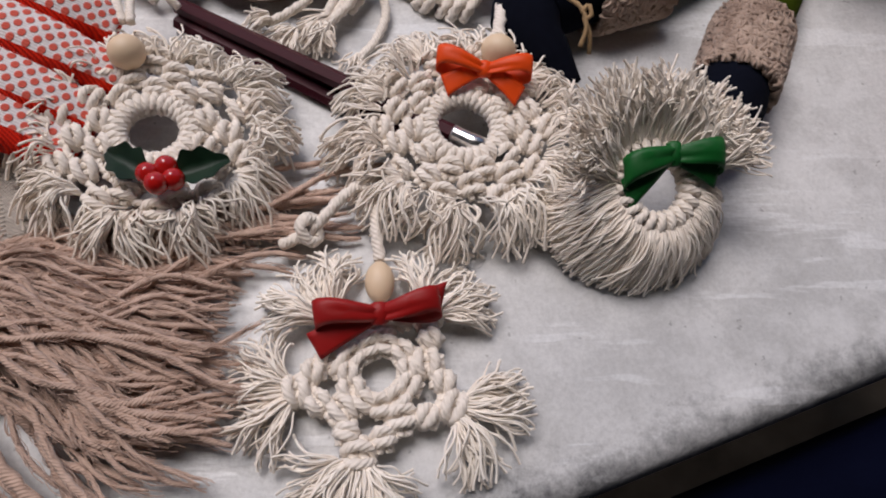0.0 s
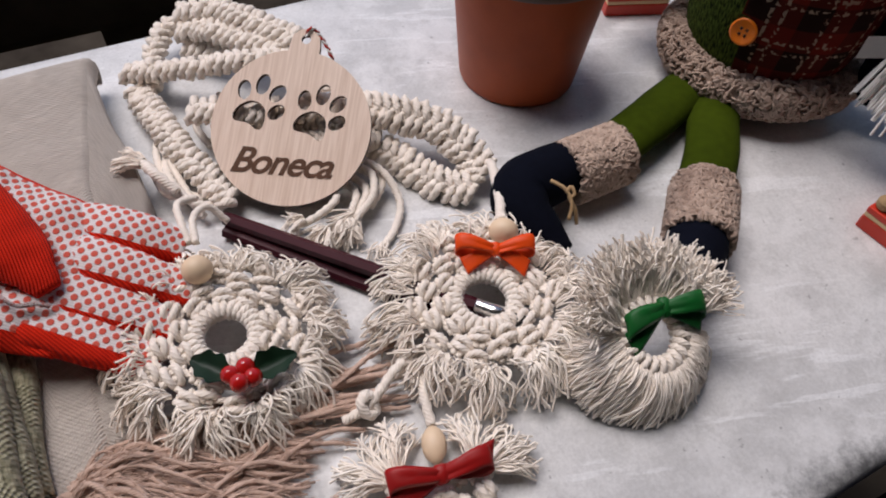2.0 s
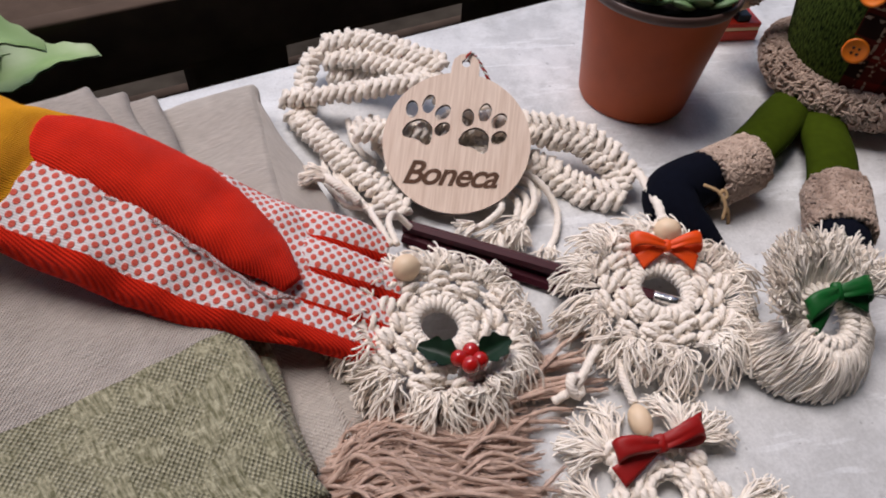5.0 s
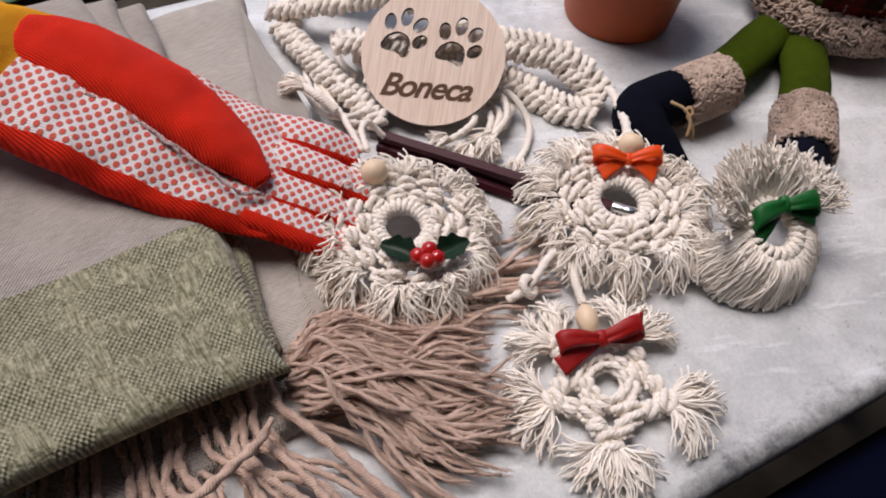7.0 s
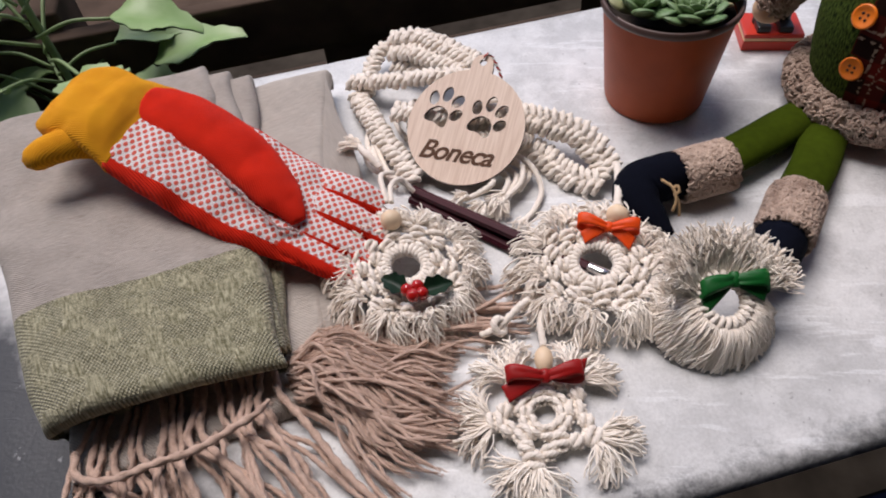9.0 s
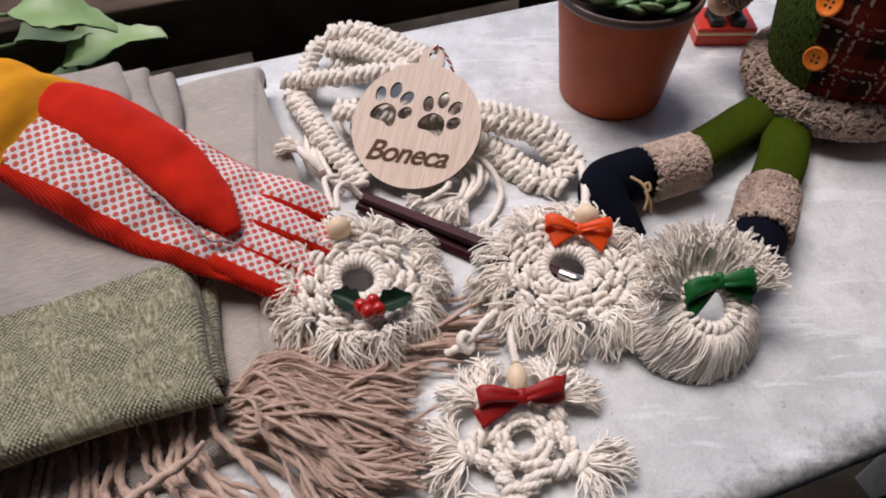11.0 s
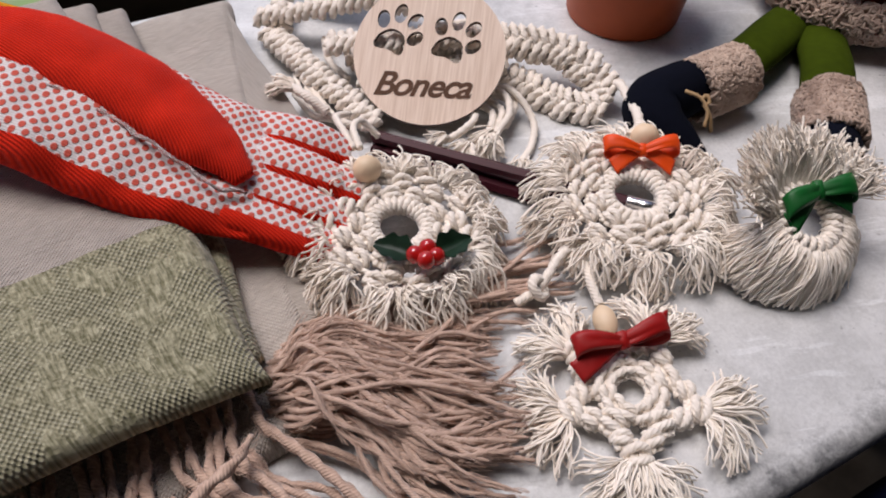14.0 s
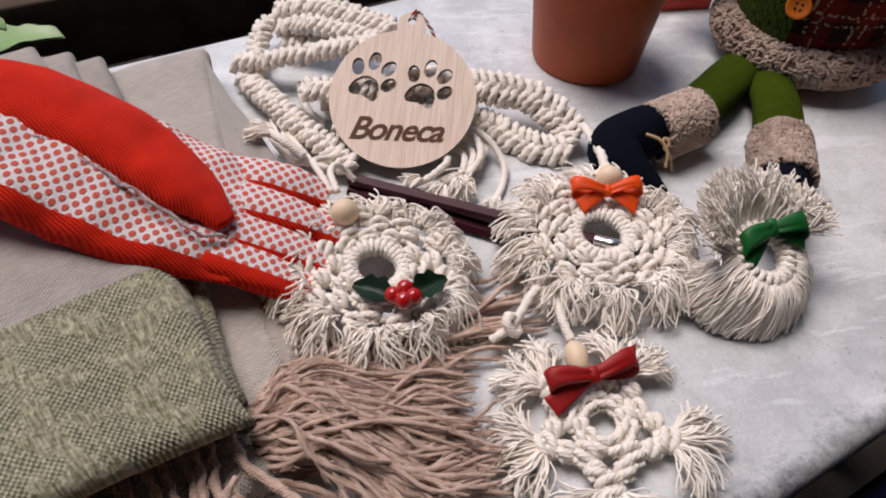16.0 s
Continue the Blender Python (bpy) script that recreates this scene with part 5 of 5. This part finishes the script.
def oval(cx, cy, a, b, rot, n=28):
    return [(cx + a * math.cos(t) * math.cos(rot) - b * math.sin(t) * math.sin(rot), cy + a * math.cos(t) * math.sin(rot) + b * math.sin(t) * math.cos(rot)) for t in np.arange(n) * math.tau / n]


def paw(dx, dy):
    """Four toes fanned to one side and the pad, as loops."""
    loops = [oval(x + dx, y + dy, a, b, r) for x, y, a, b, r in ((-0.0288, 0.0175, 0.0037, 0.0056, 0.08), (-0.0191, 0.0218, 0.0038, 0.0060, -0.16), (-0.0102, 0.0175, 0.0039, 0.0056, -0.62), (-0.0093, 0.0070, 0.0038, 0.0052, -0.80))]
    edge = [(-32.9, 3.5), (-30, 8.5), (-24, 11.8), (-18.5, 10.5), (-15.3, 7), (-14.8, 1.5), (-15.8, -3), (-18.5, -4), (-21.5, -2.2), (-25, -0.8), (-29.5, -0.5), (-32.3, 0.6)]
    q = spline([(x / 1000 + dx, y / 1000 + dy, 0) for x, y in edge + edge[:1]], 49)[:-1]
    loops.append([(float(a), float(b)) for a, b, _ in q])
    return loops


rim_angle = math.asin(0.0085 / TAG_R)
outer = [(TAG_R * math.sin(a), TAG_R * math.cos(a)) for a in np.linspace(rim_angle, math.tau - rim_angle, 90)]
outer += [(-0.0085, TAG_R + 0.003), (-0.0075, TAG_R + 0.0085), (-0.004, TAG_R + 0.0118), (0.0, TAG_R + 0.0128), (0.004, TAG_R + 0.0118), (0.0075, TAG_R + 0.0085), (0.0085, TAG_R + 0.003)]
v, f, nz = flat_cut(outer, paw(0, 0) + paw(0.0339, -0.0016) + [oval(0, TAG_R + 0.0065, 0.0026, 0.0026, 0)], 0.003)
g = Geo()
g.add(v, f, None, [0 if z > 0.5 else 1 for z in nz])
disc = part("disc", g, [PLY, BURNT_EDGE], tag, smooth=False)
disc.matrix_basis = Matrix.Translation(Vector(TAG_C - ORIGIN[tag])) @ Matrix(TAG_AX).to_4x4()
disc.data.transform(Matrix.Translation(Vector(ORIGIN[tag])))

cu = bpy.data.curves.new("word", "FONT")
cu.body, cu.size, cu.shear, cu.extrude, cu.offset, cu.align_x, cu.space_character = "Boneca", 0.0200, 0.38, 0.00012, 0.00042, "CENTER", 0.93
wo = bpy.data.objects.new("word", cu)
scene.collection.objects.link(wo)
me = bpy.data.meshes.new_from_object(wo.evaluated_get(bpy.context.evaluated_depsgraph_get()))
bpy.data.objects.remove(wo)
me.materials.clear()
me.materials.append(ENGRAVE)
word = new("engraved_word", me)
word.parent = tag
word["label"] = "burnt engraved word Boneca"
word.matrix_basis = Matrix.Translation(Vector(TAG_C - ORIGIN[tag])) @ Matrix(TAG_AX).to_4x4() @ Matrix.Translation((-0.0015, -0.0270, 0.0016)) @ Matrix.Rotation(radians(3), 4, "Z")
for k, m in enumerate((TWINE_RED, WHITE_YARN)):
    top = np.array([tag_point(*q) for q in ((0, TAG_R + 0.008, 0.001), (0.001, TAG_R + 0.0125, 0.003), (0.004, TAG_R + 0.013, 0.0), (0.009, TAG_R + 0.008, -0.002), (0.014, TAG_R + 0.001, -0.004), (0.016, TAG_R - 0.006, -0.008))])
    pth = spline(top, 60)
    ph = np.linspace(0, 40, 60) + k * math.pi
    part("twine", tube(Geo(), pth + 0.0006 * np.stack([np.cos(ph), np.sin(ph), 0 * ph], -1), 0.0007, 6), m, tag, "red and white baker's twine")

# ---- the pot with its succulent ----
POT = np.array([0.0975, 0.3740, 0.0])
pot = thing("flower_pot", tuple(POT), "small terracotta-coloured plastic pot with a dark rim", "pot")
part("body", lathe(Geo(), [(0.030, 0.0), (0.0378, 0.0006), (0.0388, 0.003), (0.0480, 0.080), (0.0482, 0.082)], POT, 56, caps=(True, False)), TERRACOTTA, pot)
part("rim", lathe(Geo(), [(0.0481, 0.0805), (0.0500, 0.0815), (0.0507, 0.0840), (0.0502, 0.0868), (0.0490, 0.0874), (0.0476, 0.0866), (0.0466, 0.077)], POT, 56, caps=(False, False)), POT_RIM, pot)
g = Geo()
grid_sheet(g, lambda u, v: POT + np.stack([0.0470 * u * np.cos(v * math.tau), 0.0470 * u * np.sin(v * math.tau), 0.074 + 0.004 * np.sin(u * 23 + v * 31) * np.cos(v * 6.283 * 3) * (1 - u)], -1), 16, 40)
part("soil", g, SOIL, pot)


def rosette(at, n, length, label, mats, tiltv=(0, 0)):
    root = thing("succulent", at, label, "plant")
    at = np.array(at, float)
    for i in range(n):
        a = i * 2.39996
        t = (i + 1) / n
        el = radians(78 - 68 * t)
        ln = length * (0.35 + 0.65 * t)
        d = np.array([math.cos(a) * math.cos(el) + tiltv[0], math.sin(a) * math.cos(el) + tiltv[1], math.sin(el)])
        d = unit(d)
        side = unit(np.cross(d, (0, 0, 1)))
        up = np.cross(side, d)
        s = np.linspace(0, 1, 9)
        wv = ln * 0.34 * np.interp(s, (0, 0.35, 0.7, 0.9, 1), (0.35, 0.7, 1.0, 0.75, 0.08))
        tv = ln * 0.13 * np.interp(s, (0, 0.5, 0.9, 1), (0.8, 1.0, 0.5, 0.1))
        th = np.arange(10) * math.tau / 10
        sp = at + s[:, None] * ln * d + (0.16 * ln * s**2)[:, None] * up
        p = sp[:, None, :] + (wv[:, None] * np.cos(th))[..., None] * side + (tv[:, None] * np.sin(th))[..., None] * up
        f = [(q * 10 + j, q * 10 + (j + 1) % 10, (q + 1) * 10 + (j + 1) % 10, (q + 1) * 10 + j) for q in range(8) for j in range(10)]
        f += [tuple(range(9, -1, -1)), tuple(80 + j for j in range(10))]
        part("leaf", Geo().add(p.reshape(-1, 3), f), mats[1] if (t > 0.8 and i % 2) else mats[0], root)
    return root


rosette((0.108, 0.352, 0.083), 34, 0.030, "blue-green succulent rosette growing in the pot", (LEAF_SUC, LEAF_SUC))
rosette((0.074, 0.358, 0.084), 20, 0.030, "succulent rosette with blushed leaf tips in the pot", (LEAF_SUC, LEAF_TIP))
rosette((0.130, 0.366, 0.085), 18, 0.022, "small succulent rosette with blushed leaves in the pot", (LEAF_SUC, LEAF_TIP))
rosette((0.080, 0.395, 0.089), 16, 0.030, "green succulent rosette growing in the pot", (LEAF_SUC, LEAF_SUC))
rosette((0.124, 0.399, 0.089), 16, 0.030, "green succulent rosette growing in the pot", (LEAF_SUC, LEAF_SUC))


# ---- the sitting cloth doll: one plain mesh with its fabrics ----
def curls(g, pts, nrm, r, size, n, mi):
    """Boucle: small loops of yarn standing on a surface."""
    idx = RNG.integers(0, len(pts), n)
    c, nn = pts[idx], nrm[idx]
    a = unit_rows(np.cross(nn, RNG.normal(size=(n, 3))))
    b = np.cross(nn, a)
    th = np.linspace(0, RNG.uniform(4.0, 6.0), 7)[None, :, None]
    s = size * RNG.uniform(0.6, 1.2, (n, 1, 1))
    p = c[:, None, :] + s * (np.cos(th) * a[:, None, :] + (np.sin(th) * 0.8 + 0.35) * (nn[:, None, :] * 1.0 + b[:, None, :] * 0.35))
    p[..., 2] = np.maximum(p[..., 2], 0.001)
    return strands(g, p, r, 4, mi)


def tube_surface(path, rad, n=4000):
    p = spline(path, 40)
    tan = unit_rows(np.gradient(p, axis=0))
    k = RNG.integers(0, 39, n)
    fr = RNG.uniform(0, 1, (n, 1))
    rv = RNG.normal(size=(n, 3))
    nn = rv - tan[k] * (rv * tan[k]).sum(1, keepdims=True)
    nn = unit_rows(nn)
    return p[k] * (1 - fr) + p[k + 1] * fr + nn * rad, nn


GN = np.array([0.257, 0.354, 0.0])
g = Geo()
prof = [(0.044, 0.008), (0.049, 0.014), (0.0515, 0.03), (0.0560, 0.055), (0.0585, 0.08), (0.0560, 0.105), (0.049, 0.13), (0.039, 0.152), (0.032, 0.17), (0.020, 0.205), (0.006, 0.245), (0.001, 0.25)]
fine = spline([(a, 0, b) for a, b in prof], 44)
n0 = len(g.f)
lathe(g, [(max(q[0], 0.001), q[2]) for q in fine], GN, 64, mi=0)
mis = []
for i in range(len(fine) - 1):
    for j in range(64):
        az = (j + 0.5) / 64 * 360
        edge = 226 - 14 * fine[i][2] / 0.1
        mis.append(1 if edge < az < 318 else 0)
g.mi[n0:n0 + len(mis)] = mis
th = np.linspace(0, math.tau, 61)
brim_path = GN + np.stack([0.0535 * np.cos(th), 0.0535 * np.sin(th), 0.021 + 0.0015 * np.sin(3 * th)], -1)
tube(g, brim_path, 0.0105, 12, mi=2)
pts, nn = tube_surface(brim_path, 0.0108, 7000)
curls(g, pts, nn, 0.00085, 0.0024, 9000, 2)
# legs, cuffs and boots
for leg_path, cuff_path, boot_path, boot_r in (
    ([(0.208, 0.338, 0.009), (0.187, 0.322, 0.0105), (0.160, 0.299, 0.015), (0.124, 0.273, 0.017)], [(0.130, 0.271, 0.018), (0.114, 0.265, 0.018), (0.097, 0.259, 0.018)], [(0.104, 0.265, 0.019), (0.084, 0.257, 0.019), (0.068, 0.248, 0.019), (0.067, 0.234, 0.017), (0.076, 0.220, 0.013), (0.084, 0.211, 0.009)], [0.0150, 0.0165, 0.0170, 0.0155, 0.0120, 0.0060]),
    ([(0.219, 0.322, 0.009), (0.205, 0.300, 0.0105), (0.188, 0.268, 0.016), (0.164, 0.230, 0.019)], [(0.168, 0.236, 0.020), (0.160, 0.220, 0.020), (0.151, 0.203, 0.020)], [(0.155, 0.211, 0.019), (0.145, 0.194, 0.019), (0.136, 0.181, 0.019), (0.127, 0.172, 0.015)], [0.015, 0.0165, 0.016, 0.008])):
    tube(g, spline(leg_path, 24), np.interp(np.linspace(0, 1, 24), (0, 0.35, 1), (0.0150, 0.0160, 0.0150)), 18, mi=3, flat=0.62)
    tube(g, spline(cuff_path, 12), [0.012, 0.0148] + [0.0155] * 8 + [0.0148, 0.012], 16, mi=2)
    pts, nn = tube_surface(cuff_path, 0.0153)
    curls(g, pts, nn, 0.00085, 0.0024, 5200, 2)
    tube(g, spline(boot_path, 30), np.interp(np.linspace(0, 1, 30), np.linspace(0, 1, len(boot_r)), boot_r), 18, mi=4)
# twine on the boot, beard, sleeve cuff and hand
for q in ([(0.080, 0.240, 0.034), (0.086, 0.233, 0.034), (0.088, 0.226, 0.030), (0.086, 0.221, 0.024)], [(0.086, 0.231, 0.033), (0.0885, 0.2335, 0.0355), (0.090, 0.230, 0.033), (0.087, 0.229, 0.032)], [(0.087, 0.230, 0.032), (0.090, 0.225, 0.027), (0.091, 0.221, 0.020)]):
    rope(g, q, 0.0010, 0.0015, 2, 0.2, mi=5)
bt = np.linspace(0, 1, 9)[None, :, None]
m_ = 170
f_ = RNG.uniform(-1, 1, (m_, 1, 1))
h_ = RNG.uniform(-1, 1, (m_, 1, 1))
sw = 0.0012 * np.sin(bt * RNG.uniform(4, 9, (m_, 1, 1)) + RNG.uniform(0, 6, (m_, 1, 1)))
bx = 0.303 + 0.012 * f_ + (-0.006 + 0.014 * f_) * bt + sw
by = 0.262 + 0.010 * h_ - 0.010 * f_ + (-0.006 + 0.008 * h_) * bt + sw
bz = 0.092 - 0.058 * bt**1.1 * RNG.uniform(0.8, 1.05, (m_, 1, 1))
strands(g, np.concatenate([bx, by, bz], -1), 0.00075, 5, 6)
lathe(g, [(0.0005, -0.026), (0.012, -0.025), (0.021, -0.018), (0.026, -0.004), (0.026, 0.012), (0.021, 0.035), (0.012, 0.06), (0.002, 0.075)], (0.304, 0.264, 0.112), 32, None, 10)
# dark navy tube at the side and the sewn-in label
tube(g, spline([(0.292, 0.325, 0.100), (0.305, 0.308, 0.075), (0.312, 0.300, 0.045), (0.312, 0.300, 0.018)], 14), [0.012] + [0.018] * 12 + [0.012], 16, mi=4)
grid_sheet(g, lambda u, v: np.stack([0.278 + 0.024 * u, 0.299 - 0.008 * u, 0.052 + 0.015 * v + 0.004 * u], -1), 10, 4, mi=6)
arm = [(0.205, 0.395, 0.095), (0.192, 0.405, 0.075), (0.184, 0.410, 0.056)]
tube(g, spline(arm, 12), 0.013, 14, mi=2)
pts, nn = tube_surface(arm, 0.013)
curls(g, pts, nn, 0.00095, 0.0018, 1100, 2)
tube(g, spline([(0.186, 0.409, 0.060), (0.182, 0.411, 0.050), (0.180, 0.412, 0.040)], 12), [0.007, 0.010, 0.0115, 0.012, 0.012, 0.012, 0.012, 0.011, 0.010, 0.008, 0.005, 0.001], 14, mi=7)
# two buttons
for az, z, tl in ((219, 0.062, 8), (213, 0.098, 22)):
    rr = float(np.interp(z, [q[2] for q in fine], [q[0] for q in fine])) + 0.001
    a = radians(az)
    nrm = unit((math.cos(a), math.sin(a), math.tan(radians(tl))))
    x_ = unit(np.cross((0, 0, 1), nrm))
    ax = np.array([x_, np.cross(nrm, x_), nrm]).T
    at = GN + [rr * math.cos(a), rr * math.sin(a), z]
    lathe(g, [(0.0074, 0), (0.0080, 0.0008), (0.0080, 0.0018), (0.0070, 0.0024), (0.0060, 0.0016), (0.0005, 0.0015)], at, 28, ax, 8)
    for dx, dy in ((-1, -1), (1, -1), (-1, 1), (1, 1)):
        lathe(g, [(0.0009, 0.0010), (0.0009, 0.0019)], at + ax @ np.array([dx * 0.0017, dy * 0.0017, 0]), 10, ax, 9)
doll = part("gnome_doll", g, [TWEED, PLAID, BOUCLE, OLIVE, NAVY, JUTE, WHITE_YARN, mat("peach_felt", (0.62, 0.42, 0.26), 0.9, var=0.2, scale=80), ORANGE_BTN, SHADOW_HOLE, mat("red_felt", (0.36, 0.012, 0.008), 0.95, spec=0.1, var=0.2, scale=120, bump=0.3, bscale=2500)])
tagged(doll, "sitting cloth gnome doll in plaid and green tweed with navy boots", "doll")


# ---- painted wooden figurines ----
def figurine(at, turn, legs, pole=False):
    g = Geo()
    m = pose(at[0], at[1], 0, 0, 0, turn)
    box(g, (0.048, 0.034, 0.009), m @ pose(0, 0, 0.0046), 0, 0.001)
    box(g, (0.0475, 0.0335, 0.0028), m @ pose(0, 0, 0.0105), 1, 0.0006)
    box(g, (0.048, 0.034, 0.004), m @ pose(0, 0, 0.0138), 0, 0.001)
    if legs:
        for x in (-0.009, 0.009):
            c = m @ Vector((x, 0.002, 0.0155))
            lathe(g, [(0.0062, 0), (0.0066, 0.002), (0.0058, 0.008), (0.0058, 0.03)], c, 20, None, 2)
            box(g, (0.011, 0.018, 0.006), m @ pose(x, -0.006, 0.0185), 2, 0.0015)
        c = m @ Vector((0, 0.002, 0.045))
        lathe(g, [(0.013, 0), (0.016, 0.004), (0.014, 0.05), (0.010, 0.058), (0.010, 0.085), (0.002, 0.09)], c, 24, None, 0)
    if pole:
        lathe(g, [(0.0035, 0), (0.0048, 0.002), (0.0048, 0.005), (0.003, 0.008)], m @ Vector((-0.018, 0.012, 0.0157)), 16, None, 3)
        tube(g, np.array([m @ Vector((-0.018, 0.012, 0.018)), m @ Vector((-0.005, 0.013, 0.05)), m @ Vector((0.008, 0.013, 0.082))]), 0.0013, 8, mi=3)
        for x in (-0.008, 0.010):
            c = m @ Vector((x, 0.002, 0.0157))
            lathe(g, [(0.0060, 0), (0.0066, 0.002), (0.0056, 0.008), (0.0056, 0.038)], c, 20, None, 2)
            box(g, (0.010, 0.016, 0.006), m @ pose(x, -0.006, 0.0187), 2, 0.0015)
        lathe(g, [(0.013, 0), (0.016, 0.004), (0.014, 0.03), (0.006, 0.045)], m @ Vector((0.001, 0.002, 0.052)), 24, None, 0)
    ob = part("figurine", g, [NUT_RED, NUT_CREAM, BLACK_PAINT, JUTE], smooth=False)
    return tagged(ob, "small painted wooden figurine on a red and cream base", "figurine")


figurine((0.203, 0.447), -2, True)
figurine((0.2880, 0.2110), 24, False, True)

# ---- a clamp at the table's far end ----
clamp = thing("screw_clamp", (-0.44, 0.232, 0.0), "black clamp with a metal rod on the table", "clamp")
part("rod", tube(Geo(), spline([(-0.470, 0.236, 0.022), (-0.385, 0.240, 0.022)], 8), 0.0052, 16), SILVER, clamp)
part("knob", lathe(Geo(), [(0.010, -0.012), (0.0175, -0.010), (0.0185, 0.0), (0.0175, 0.010), (0.010, 0.012)], (-0.436, 0.237, 0.0190), 24, np.array([[0, 0, 1], [1, 0, 0], [0, 1, 0]], float)), BLACK_RUBBER, clamp)
